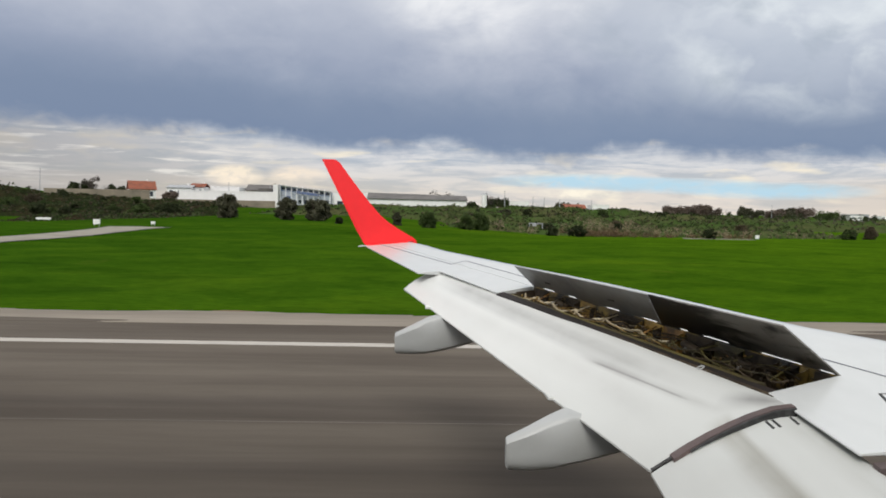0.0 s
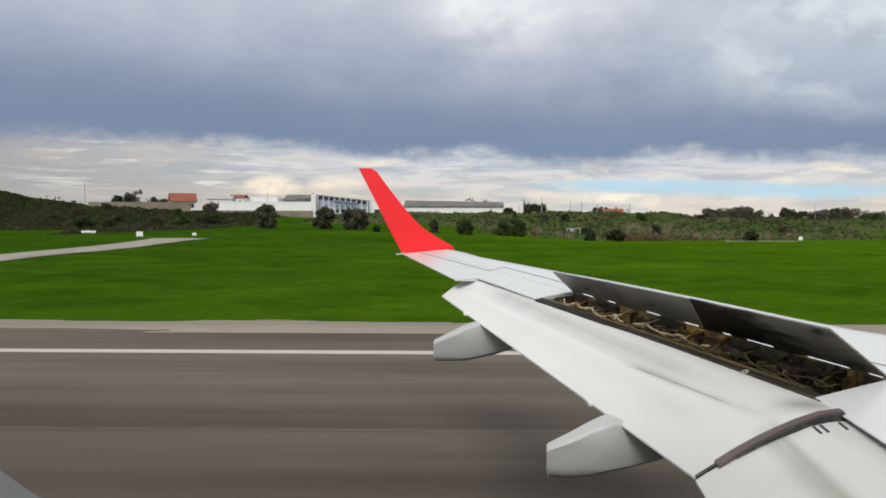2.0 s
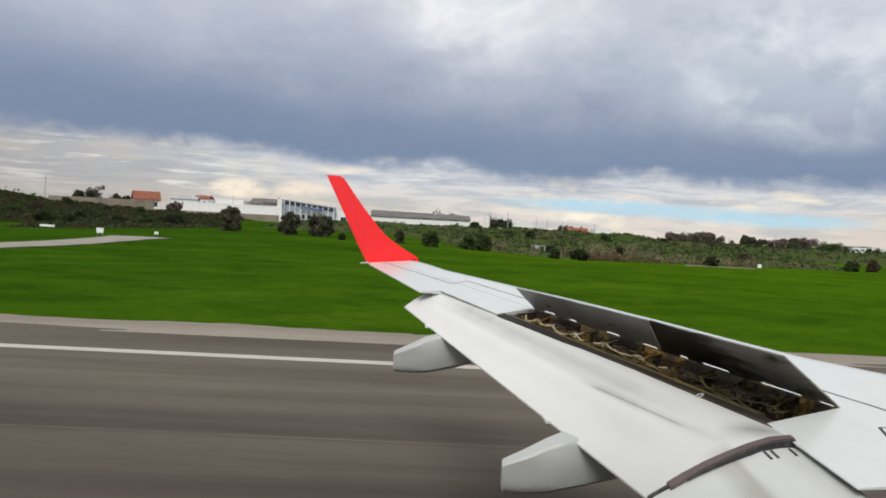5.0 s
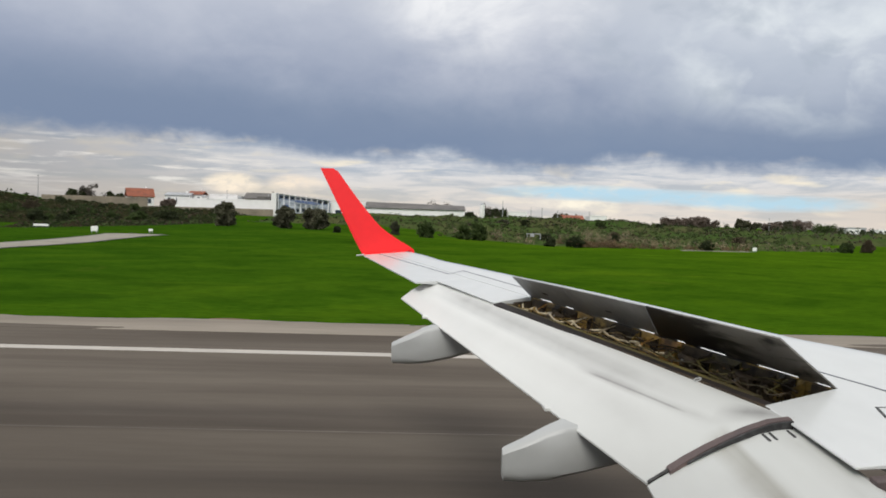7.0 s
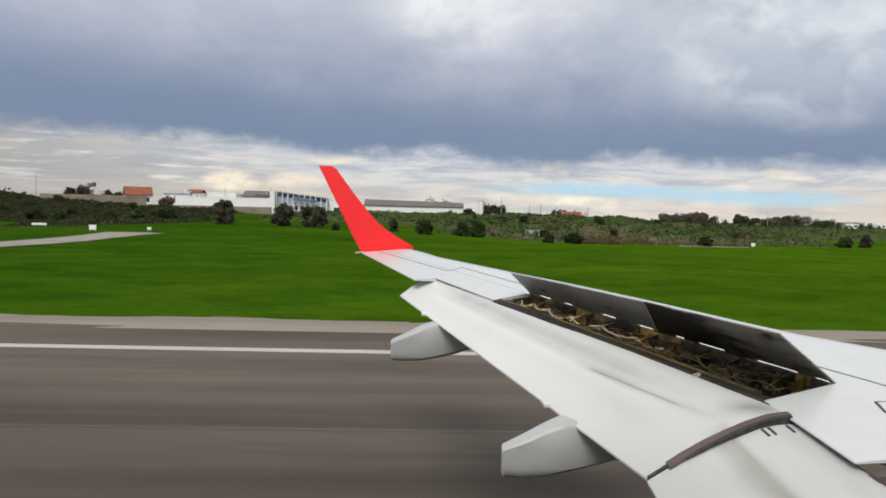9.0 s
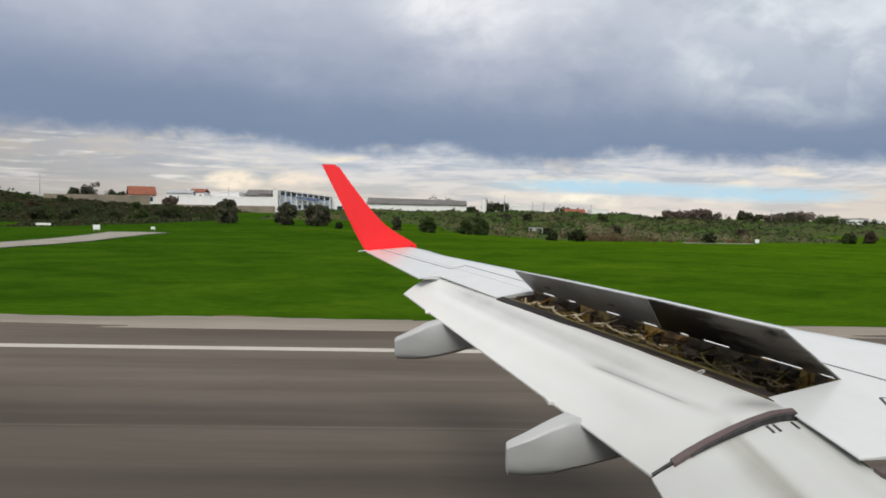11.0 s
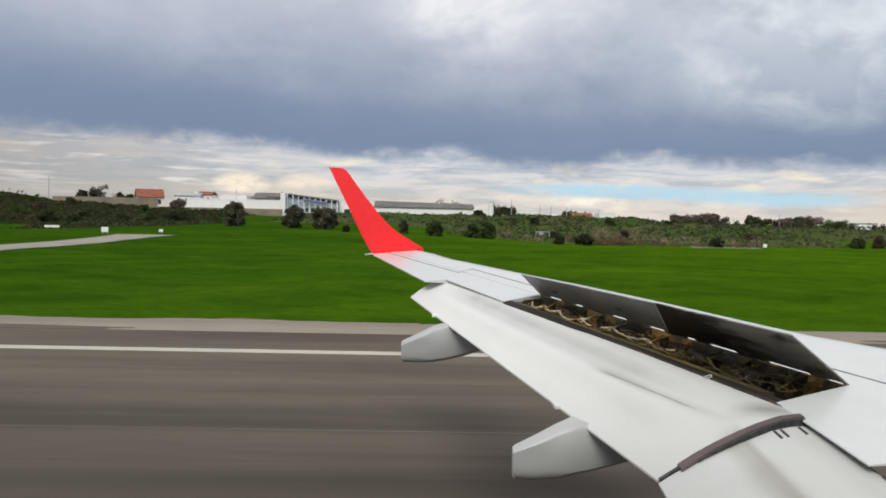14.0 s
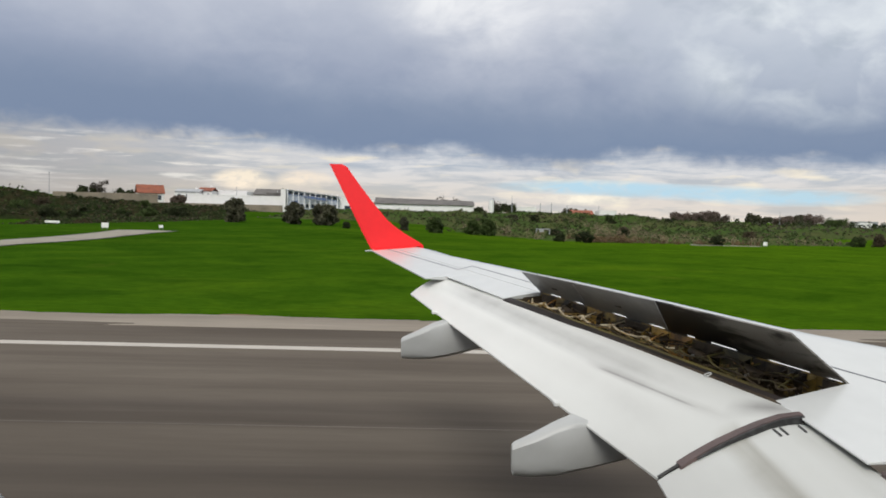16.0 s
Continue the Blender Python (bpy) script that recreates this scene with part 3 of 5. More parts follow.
# the joint ahead of the control surfaces
for a, b in (((-0.50, 12.3), (0.461, 10.0)), ((0.461, 10.0), (0.62, 10.17)), ((0.64, 10.20), (2.81, 4.80)), ((2.81, 4.80), (3.3, 3.4))):
    n = 10
    pts = [(a[0] + (b[0] - a[0]) * i / n, a[1] + (b[1] - a[1]) * i / n) for i in range(n + 1)]
    bm = bmesh.new()
    loops = []
    for x, y in pts:
        w = 0.008
        loops.append([(x - w, y, skin_z(x, y) - 0.004), (x + w, y, skin_z(x, y) - 0.004), (x + w, y, skin_z(x, y) + 0.003), (x - w, y, skin_z(x, y) + 0.003)])
    part("panel_joint", loft(loops, bm=bm), LINE, wing, "dark joint line in the wing skin")

# winglet: blends up from the tip, leaning outwards
REAR = [(3.01, -0.755), (3.07, -0.792), (3.28, -0.913), (3.54, -1.049), (3.82, -1.194), (4.09, -1.337), (4.34, -1.471)]
FRONT = [(3.05, 0.03), (3.104, 0.03), (3.15, -0.03), (3.177, -0.085), (3.266, -0.243), (3.349, -0.375), (3.45, -0.508), (3.594, -0.642), (3.756, -0.778), (3.945, -0.932), (4.151, -1.088), (4.29, -1.192), (4.33, -1.27)]
OUT = [(3.02, 12.455), (3.25, 12.515), (4.34, 12.76)]
loops = []
for z in (3.03, 3.07, 3.11, 3.16, 3.22, 3.29, 3.37, 3.46, 3.58, 3.72, 3.88, 4.04, 4.18, 4.28, 4.325):
    x0, x1, y = lerp(REAR, z), lerp(FRONT, z), lerp(OUT, z)
    c = x1 - x0
    t = min(0.012 + 0.09 * c, 0.05)
    inner_y = y + 0.004
    sec = [(x0, inner_y, z), (x0 + c * 0.06, y, z), (x0 + c * 0.95, y, z), (x1, y + t * 0.3, z), (x0 + c * 0.95, y + t * 0.8, z - 0.01), (x0 + c * 0.55, y + t, z - 0.015), (x0 + c * 0.06, y + 0.014, z - 0.005)]
    loops.append(sec)
winglet = part("winglet", loft(loops), RED, wing, "bright red upswept winglet")
part("static_wick", tube([(-0.72, 12.25, 3.02), (-0.84, 12.27, 3.005)], 0.011), WHITE, winglet, "thin white static wick")

# the red paint runs a little way onto the upper skin
loops = []
for y in (12.31, 12.36, 12.42, 12.475):
    x0, x1 = -0.745, lerp([(12.31, -0.12), (12.475, -0.02)], y)
    xs4 = [x0 + (x1 - x0) * k / 6 for k in range(7)]
    loops.append([(x, y, skin_z(x, y) + 0.002) for x in xs4] + [(x, y, skin_z(x, y) - 0.004) for x in xs4[::-1]])
part("tip_paint", loft(loops), RED, winglet, "red paint on the wing tip")

# outboard flap: convex, lowered below the trailing edge
FLAP_TE = ((-0.12, 9.90, 2.615), (1.315, 4.36, 2.190))
FLAP_LE = ((0.30, 9.90, 2.855), (2.09, 4.36, 2.555))
BOW = ((0, 0), (0.06, 0.095), (0.133, 0.195), (0.32, 0.45), (0.547, 0.70), (0.787, 0.92), (0.92, 0.985), (1.0, 1.0), (1.10, 0.99), (1.18, 0.90))


def flap_point(te, le, s, h, drop=0.0):
    return (te[0] + (le[0] - te[0]) * s, te[1] + (le[1] - te[1]) * s, te[2] + (le[2] - te[2]) * h - drop)


def flap_loop(te, le):
    up = [flap_point(te, le, s, h) for s, h in BOW]
    lo = [flap_point(te, le, s, h, 0.012 + 0.11 * min(s, 1.0)) for s, h in BOW]
    return up + lo[::-1]


def along(a, b, u):
    return tuple(p + (q - p) * u for p, q in zip(a, b))


def make_flap(te, le, name, n=12):
    bm = loft([flap_loop(along(*te, i / n), along(*le, i / n)) for i in range(n + 1)])
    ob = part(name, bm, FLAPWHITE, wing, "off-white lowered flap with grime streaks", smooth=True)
    for p in ob.data.polygons:
        p.use_smooth = len(p.vertices) == 4
    return ob


flap = make_flap(FLAP_TE, FLAP_LE, "flap")
IN_TE, IN_LE = ((1.31, 4.33, 2.185), (1.15, 0.5, 1.82)), ((2.06, 4.33, 2.517), (2.08, 0.5, 2.097))
inner = make_flap(IN_TE, IN_LE, "flap", 8)
# small steps in the flap's rear edge
for u, jut in ((0.19, 0.024), (0.755, 0.010)):
    p = along(*FLAP_TE, u)
    part("edge_tab", box(p[0] - jut, p[0] + 0.05, p[1] - 0.10, p[1] + 0.08, p[2] - 0.02, p[2] + 0.006, 0.004), FLAPWHITE, flap)
# curved seal where the flaps meet
loops = []
for s, h in ((0.14, 0.205), (0.25, 0.36), (0.4, 0.545), (0.55, 0.705), (0.7, 0.845), (0.85, 0.955), (1.0, 1.0)):
    x, y, z = flap_point(FLAP_TE[1], FLAP_LE[1], s, h)
    near = 0.040 + 0.030 * (1 - s)
    loops.append([(x, y - near, z - 0.05), (x, y + 0.024, z - 0.03), (x, y + 0.018, z + 0.014), (x, y - near + 0.006, z + 0.010)])
part("flap_seal", loft(loops), SEAL, wing, "curved brown rubber seal between the flaps")
side_rows = []
for k, (a, b, c, d) in enumerate(loops[1:]):
    tall = 0.048 * (k + 0.3) / 5.3
    side_rows.append([(a[0], a[1] - 0.002, a[2] + 0.050 - tall), (a[0], a[1] - 0.012, a[2] + 0.050 - tall), (a[0], a[1] - 0.012, a[2] + 0.052), (a[0], a[1] - 0.002, a[2] + 0.056)])
part("seal_side", loft(side_rows), BLACK, wing, "black side of the flap seal")
x, y, z = flap_point(FLAP_TE[1], FLAP_LE[1], 0.14, 0.205)
part("seal_tail", tube([(x, y - 0.02, z + 0.004), (FLAP_TE[1][0] + 0.005, 4.355, FLAP_TE[1][2] + 0.004)], 0.012), BLACK, wing, "black end of the flap seal")
# painted ticks on the inner flap
for xm in (1.912, 1.948, 2.045):
    loops = []
    for yy in (4.29, 4.19):
        u = (4.33 - yy) / 3.83
        te, le = along(*IN_TE, u), along(*IN_LE, u)
        s = (xm - te[0]) / (le[0] - te[0])
        px, py, pz = flap_point(te, le, s, lerp(BOW, s))
        loops.append([(px - 0.006, py, pz - 0.006), (px + 0.006, py, pz - 0.003), (px + 0.006, py, pz + 0.006), (px - 0.006, py, pz + 0.001)])
    part("alignment_mark", loft(loops), BLACK, inner, "black painted tick")
# dark strip along the flap's nose
loops = []
for i in range(13):
    te, le = along(*FLAP_TE, i / 12), along(*FLAP_LE, i / 12)
    loops.append([flap_point(te, le, s, h, d) for s, h, d in ((1.035, 1.0, 0.01), (1.05, 0.998, -0.005), (1.10, 0.99, -0.005), (1.18, 0.90, -0.004), (1.18, 0.90, 0.02), (1.05, 1.0, 0.02))])
part("nose_strip", loft(loops), DARKMETAL, flap, "dark strip along the flap nose")
# a ring lug on the flap nose
LUG = flap_point(along(*FLAP_TE, 0.855), along(*FLAP_LE, 0.855), 1.04, 1.0)
ring = [(LUG[0] + 0.022 * math.cos(a), LUG[1] + 0.026 * math.sin(a), LUG[2] + 0.012 + 0.010 * math.cos(a)) for a in (2 * math.pi * k / 12 for k in range(13))]
part("lug", tube(ring, 0.005, 6), GREY, flap, "small pale grey ring lug")
# black frame mark on the inboard panel
for q in (((2.62, 4.44), (2.82, 4.38)), ((2.62, 4.44), (2.58, 4.27)), ((2.58, 4.27), (2.78, 4.20))):
    loops = [[(x - 0.008, y, skin_z(x, y) - 0.002), (x + 0.008, y, skin_z(x, y) - 0.002), (x + 0.008, y, skin_z(x, y) + 0.015), (x - 0.008, y, skin_z(x, y) + 0.015)] for x, y in q]
    part("walkway_mark", loft(loops), BLACK, wing, "black painted outline")

# flap track fairings


def fairing(near, width, stations):
    """A canoe-shaped housing with a flat inner side; stations are x, top, bottom and the share of the full width."""
    loops = []
    for x, zt, zb, s in stations:
        q, r = width * s, zt - zb
        loops.append([(x, near + 0.012, zt - 0.015), (x, near, zt - 0.05 * r - 0.02), (x, near + 0.003, zb + 0.45 * r), (x, near + 0.010, zb + 0.24 * r), (x, near + 0.024, zb + 0.11 * r), (x, near + 0.12 * q + 0.03, zb + 0.035 * r), (x, near + 0.5 * q, zb),
                      (x, near + 0.85 * q, zb + 0.08 * r), (x, near + q, zb + 0.30 * r), (x, near + q, zt - 0.06 * r), (x, near + 0.92 * q, zt), (x, near + 0.03 + 0.05 * q, zt)])
    return part("flap_fairing", loft(loops), GREY, wing, "pale grey canoe-shaped flap track fairing", smooth=True)


fairing(8.30, 0.27, [(-0.185, 2.300, 2.125, 0.30), (-0.170, 2.315, 2.100, 0.36), (0.0, 2.39, 2.088, 0.62), (0.14, 2.456, 2.09, 0.85), (0.265, 2.492, 2.11, 1.0), (0.44, 2.555, 2.15, 1.0), (0.66, 2.60, 2.22, 1.0), (1.1, 2.62, 2.40, 0.8), (1.5, 2.60, 2.50, 0.4)])
fairing(5.20, 0.27, [(0.62, 2.108, 1.935, 0.24), (0.635, 2.120, 1.905, 0.28), (0.76, 2.168, 1.89, 0.46), (0.92, 2.238, 1.892, 0.68), (1.04, 2.276, 1.92, 0.9), (1.15, 2.280, 1.945, 1.0), (1.39, 2.36, 2.01, 1.0), (1.8, 2.38, 2.15, 0.8), (2.3, 2.36, 2.28, 0.4)])

# raised spoilers
HX = Vector((-0.93, -0.367, 0))
# slots along the hinge, through which the bright upper skin ahead shows
SLOTS = ((8.06, 7.86), (7.63, 7.50), (7.06, 6.87), (6.58, 6.40), (6.16, 6.06), (5.92, 5.66), (5.39, 5.06), (4.94, 4.83))


def spoiler_frame(y):
    """The hinge point, the way up the panel and its chord at a station."""
    angle = radians(lerp([(8.27, 42), (4.8, 34)], y))
    return Vector((hinge_x(y), y, skin_z(hinge_x(y), y) + 0.004)), HX * math.cos(angle) + Vector((0, 0, math.sin(angle))), lerp([(8.27, 0.31), (4.8, 0.585)], y)


def spoiler(hinge_ys, edge_ys, liner):
    """A raised panel between two stations of the hinge and two of its rear edge."""
    sp = thing("spoiler", "", "")
    sp.parent = wing
    y0, y1 = hinge_ys
    (h0, d0, c0), (h1, d1, c1) = spoiler_frame(edge_ys[0]), spoiler_frame(edge_ys[1])
    t0, t1 = h0 + d0 * c0, h1 + d1 * c1
    a0, a1 = spoiler_frame(y0)[0], spoiler_frame(y1)[0]
    nrm = (a1 - a0).cross(t0 - a0).normalized()
    if nrm.z < 0:
        nrm = -nrm

    def outline(inset):
        """The panel's rim, notched where the slots are."""
        low = [(y0 - inset, inset)]
        for s0, s1 in SLOTS:
            if s0 < y0 and s1 > y1:
                e = inset * 0.5
                low += [(s0 + e, inset), (s0 + e, 0.034 + inset), (s1 - e, 0.034 + inset), (s1 - e, inset)]
        low.append((y1 + inset, inset))
        rim = []
        for y, up in low:
            p, d, c = spoiler_frame(y)
            rim.append(p + d * up)
        across, fall = (t1 - t0).normalized() * inset, (d0 * inset)
        return rim + [t1 - across - fall, t0 + across - fall]
    top = outline(0.0)
    part("skin", loft([top, [p + nrm * 0.005 for p in top]]), WHITE, sp, "white painted spoiler panel")
    inn = outline(-0.001)
    under = part("underside", loft([[p - nrm * 0.006 for p in inn], [p + nrm * 0.003 for p in inn]]), liner, sp, "dark grey sooty underside")
    # a narrow slot near the middle
    a, b = a0.lerp(a1, 0.5), t0.lerp(t1, 0.5)
    q, r = a.lerp(b, 0.42), a.lerp(b, 0.50)
    side = (a1 - a0).normalized() * 0.05
    part("slot", loft([[p + v - nrm * e for p, v in ((q, -side), (q, side), (r, side), (r, -side))] for e in (0.007, 0.010)]), BLACK, under, "narrow black slot")
    return sp


spoiler((8.25, 7.465), (8.25, 7.265), LINER)
spoiler((7.455, 6.375), (7.255, 6.085), LINER)
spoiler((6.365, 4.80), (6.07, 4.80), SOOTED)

# the open bay under the spoilers
bay = thing("spoiler_bay", "", "")
bay.parent = wing
loops = []
for y in (8.24, 4.80):
    h, z = hinge_x(y), skin_z(hinge_x(y), y)
    loops.append([(h - 0.012, y, z + 0.004), (h - 0.012, y, z - 0.26), (h - 0.004, y, z - 0.26), (h - 0.004, y, z + 0.004)])
part("spar_web", loft(loops), PRIMER, bay, "ochre primed spar face")
loops = []
for y in (8.3, 4.45):
    h, z = hinge_x(y), skin_z(hinge_x(y), y)
    s = shroud_x(y)
    zs = skin_z(s, y)
    loops.append([(h, y, z - 0.25), (s - 0.05, y, zs - 0.20), (s - 0.05, y, zs - 0.22), (h, y, z - 0.27)])
part("bay_floor", loft(loops), PRIMER, bay, "oil-stained ochre bay floor")
for y in (8.22, 4.70):
    h, s = hinge_x(y), shroud_x(y)
    part("bay_wall", loft([[(h, y + e, skin_z(h, y) - 0.03), (s + 0.02, y + e - 0.06, skin_z(s, y) - 0.03), (s + 0.02, y + e - 0.06, skin_z(s, y) - 0.2), (h, y + e, skin_z(h, y) - 0.25)] for e in (0, 0.01)]), DARKMETAL, bay)
rnd = random.Random(4)


def bay_at(y, u, depth):
    """A point in the bay: u runs from the spar to the flap."""
    h, s = hinge_x(y), shroud_x(y)
    x = h + (s - h) * u
    return Vector((x, y - 0.12 * u, skin_z(x, y) - depth))


# panels on the spar face, some clean primer, some black to stand for shaded pockets
for ya, yb, mt in ((8.20, 7.96, DARKMETAL), (7.94, 7.70, PRIMER), (7.68, 7.44, DARKMETAL), (7.42, 7.20, OCHRE), (7.18, 6.90, PRIMER), (6.88, 6.56, DARKMETAL), (6.54, 6.33, OCHRE), (6.32, 6.10, AMBER),
                   (6.08, 5.80, DARKMETAL), (5.78, 5.52, OLIVE), (5.50, 5.22, DARKMETAL), (5.22, 5.16, PRIMER), (5.14, 5.08, DARKMETAL), (5.06, 5.01, PRIMER), (4.96, 4.84, DARKMETAL)):
    w = [bay_at(y, u, dep) for y, u, dep in ((ya, 0.035, 0.004), (yb, 0.035, 0.004), (yb - 0.01, 0.10, 0.20), (ya - 0.01, 0.10, 0.20))]
    part("web_panel", loft([w, [p + Vector((0.008, 0, 0)) for p in w]]), mt, bay)
    e = Vector((0, 0.006, 0))
    rb4 = [bay_at(yb, u, dep) for u, dep in ((0.05, 0.012), (rnd.uniform(0.12, 0.22), 0.03), (rnd.uniform(0.10, 0.20), 0.16), (0.05, 0.18))]
    part("rib", loft([rb4, [p + e for p in rb4]]), rnd.choice((DARKMETAL, DARKMETAL, PRIMER)), bay)
# actuators: dark barrels with a bright rod end
for y, u, r0 in ((7.60, 0.22, 0.030), (6.71, 0.22, 0.034), (5.88, 0.24, 0.032), (5.36, 0.24, 0.034)):
    ends = [bay_at(y + dy, u, 0.055 + dz) for dy, dz in ((0.09, -0.01), (0.07, -0.01), (-0.07, 0.012), (-0.09, 0.012))]
    bm = bmesh.new()
    tube(ends[1:3], r0, 12, bm)
    tube([ends[0], ends[3]], r0 * 0.6, 10, bm)
    part("actuator", bm, DARKMETAL, bay, "black oily actuator barrel", smooth=True)
    part("rod_end", tube([bay_at(y - 0.02, u + 0.10, 0.05), bay_at(y - 0.035, u + 0.16, 0.052)], 0.009, 8), STEEL, bay, "bright steel rod end")
# small brackets and clips crowd the spar
# inboard ones are mostly near black, the bay's dimness in their colour
for k in range(210):
    y = rnd.uniform(4.92, 8.14)
    p = bay_at(y, rnd.uniform(0.06, 0.55), rnd.uniform(0.03, 0.12))
    w, t, hh = rnd.uniform(0.003, 0.008), rnd.uniform(0.004, 0.016), rnd.uniform(0.003, 0.012)
    part("bracket", box(p.x - w, p.x + w, p.y - t, p.y + t, p.z - hh, p.z + hh, 0.002), rnd.choice((BRASS, PRIMER, AMBER, DARKMETAL, DARKMETAL, DARKMETAL, PRIMER) if y > 6.0 else (DARKMETAL, DARKMETAL, DARKMETAL, PRIMER, AMBER)), bay)
# the main hose hangs in swags from clamp to clamp
# inboard of y 6.2 darker hose colours stand in for the dim bay
STAYS = (8.12, 7.90, 7.62, 7.24, 6.84, 6.36, 6.02, 5.72, 5.40, 5.10, 4.94)
for ya, yb in zip(STAYS, STAYS[1:]):
    sag, u0, d0 = rnd.uniform(0.018, 0.036), 0.34 + rnd.uniform(-0.03, 0.03), 0.034
    pts = [bay_at(ya + (yb - ya) * q, u0 + 0.08 * math.sin(math.pi * q) + rnd.uniform(-0.006, 0.006), d0 + sag * math.sin(math.pi * q) + rnd.uniform(-0.003, 0.003)) for q in np.linspace(0, 1, 11)]
    part("hose", tube(pts, 0.0095 if ya > 6.4 else 0.007, 8), PIPE if ya > 6.2 else OLIVE if ya > 5.6 else DARKMETAL, bay, "cream hose hanging in swags" if ya > 6.2 else "dull olive hose hanging in swags" if ya > 5.6 else "black hose", smooth=True)
for k, y in enumerate(STAYS[1:-1]):
    lean = rnd.uniform(-0.05, 0.03)
    part("stay", tube([bay_at(y, 0.10, 0.012), bay_at(y + lean, 0.30, 0.030), bay_at(y + lean, 0.42, 0.062)], 0.0075, 6), (AMBER, PRIMER, PIPE, PIPE, AMBER)[k % 5] if y > 6.2 else OLIVE, bay)
    p = bay_at(y, 0.36, 0.036)
    part("clamp", box(p.x - 0.012, p.x + 0.012, p.y - 0.012, p.y + 0.012, p.z - 0.016, p.z + 0.013, 0.004), rnd.choice((PIPE, BRASS, STEEL)) if y > 6.2 else DARKMETAL, bay)
# thinner lines beside it
runs = [(8.0, 5.0, 0.18, 0.03, 0.005, DARKMETAL), (7.6, 5.0, 0.50, 0.055, 0.006, DARKMETAL), (8.1, 6.0, 0.46, 0.050, 0.004, BRASS), (6.6, 4.95, 0.44, 0.045, 0.005, OLIVE), (6.3, 4.95, 0.25, 0.03, 0.006, DARKMETAL)]
for k in range(30):
    ya = rnd.uniform(5.2, 8.1)
    runs.append((ya, max(ya - rnd.uniform(0.15, 0.5), 4.9), rnd.uniform(0.08, 0.45), rnd.uniform(0.03, 0.09), rnd.uniform(0.002, 0.004), rnd.choice((PIPE, BRASS, DARKMETAL, DARKMETAL, DARKMETAL) if ya > 6.2 else (OLIVE, DARKMETAL, DARKMETAL))))
for ya, yb, u, dep, rad, mt in runs:
    n = max(8, int((ya - yb) / 0.05))
    ph, f1 = rnd.uniform(0, 6), rnd.uniform(5, 9)
    pts = []
    for i in range(n + 1):
        yy = ya + (yb - ya) * i / n
        pts.append(bay_at(yy, u + 0.04 * math.sin(f1 * yy + ph) + rnd.uniform(-0.008, 0.008), dep + 0.016 * math.sin(1.7 * f1 * yy + ph)))
    part("pipe", tube(pts, rad, 6), mt, bay, "", smooth=True)


def bay_strip(name, u0, u1, d0, d1, thick, mat, label, ya=8.20, yb=4.66):
    """A long flat strip between the bay and the flap."""
    loops = []
    for k in range(14):
        y = ya + (yb - ya) * k / 13
        a, b = bay_at(y, u0, d0), bay_at(y, u1, d1)
        down = Vector((0, 0, -thick))
        loops.append([a, b, b + down, a + down])
    return part(name, loft(loops), mat, bay, label)


bay_strip("bay_lip", 0.66, 0.785, 0.022, 0.010, 0.02, OLIVE, "olive primed lip along the bay", 8.12, 4.92)
bay_strip("seal_strip", 0.78, 0.95, 0.008, 0.020, 0.012, SEALANT, "dark brown sealing strip ahead of the flap")

# the wing stands on its main leg
gear = thing("main_leg", "", "")
gear.parent = wing
part("strut", tube([(3.0, 1.7, 2.05), (3.0, 1.7, 0.5)], 0.11, 12), STEEL, gear, "steel landing gear strut")
for yy in (1.42, 1.98):
    w = part("wheel", tube([(3.0, yy - 0.14, 0.51), (3.0, yy + 0.14, 0.51)], 0.27, 20), STEEL, gear)
    prof = [(0.26, -0.15), (0.44, -0.16), (0.51, -0.10), (0.51, 0.10), (0.44, 0.16), (0.26, 0.15)]
    rings = [[(3.0 + r * math.cos(a), yy + o, 0.51 + r * math.sin(a)) for r, o in prof] for a in (2 * math.pi * i / 28 for i in range(28))]
    part("tyre", loft(rings + rings[:1], caps=False), RUBBER, w, "black rubber tyre")

# the fuselage round the seat, with the window that the eye looks through
FY, FZ, FR = -1.25, 3.25, 1.50
cuts_x = [-9, -6, -3, -1, -0.137, 0.153, 1, 3, 6, 9]
lo, hi = math.asin((3.505 - FZ) / FR), math.asin((3.70 - FZ) / FR)
cuts_a = [lo, hi] + [hi + (2 * math.pi + lo - hi) * k / 30 for k in range(1, 30)]
bm = bmesh.new()
rings = {}
for r in (FR, FR - 0.07):
    for x in cuts_x:
        for k, a in enumerate(cuts_a):
            rings[r, x, k] = bm.verts.new((x, FY + r * math.cos(a), FZ + (r if k > 1 else FR) * math.sin(a)))
n = len(cuts_a)
for r in (FR, FR - 0.07):
    for xa, xb in zip(cuts_x, cuts_x[1:]):
        for k in range(n):
            if k == 0 and xa == -0.137:
                continue
            bm.faces.new([rings[r, xa, k], rings[r, xb, k], rings[r, xb, (k + 1) % n], rings[r, xa, (k + 1) % n]])
rim = [(-0.137, 0), (0.153, 0), (0.153, 1), (-0.137, 1)]
for (xa, ka), (xb, kb) in zip(rim, rim[1:] + rim[:1]):
    bm.faces.new([rings[FR, xa, ka], rings[FR, xb, kb], rings[FR - 0.07, xb, kb], rings[FR - 0.07, xa, ka]])
for x in (cuts_x[0], cuts_x[-1]):
    for k in range(n):
        bm.faces.new([rings[FR, x, k], rings[FR, x, (k + 1) % n], rings[FR - 0.07, x, (k + 1) % n], rings[FR - 0.07, x, k]])
hull = part("fuselage", bm, WHITE, wing, "white fuselage wall with a cabin window", smooth=True)
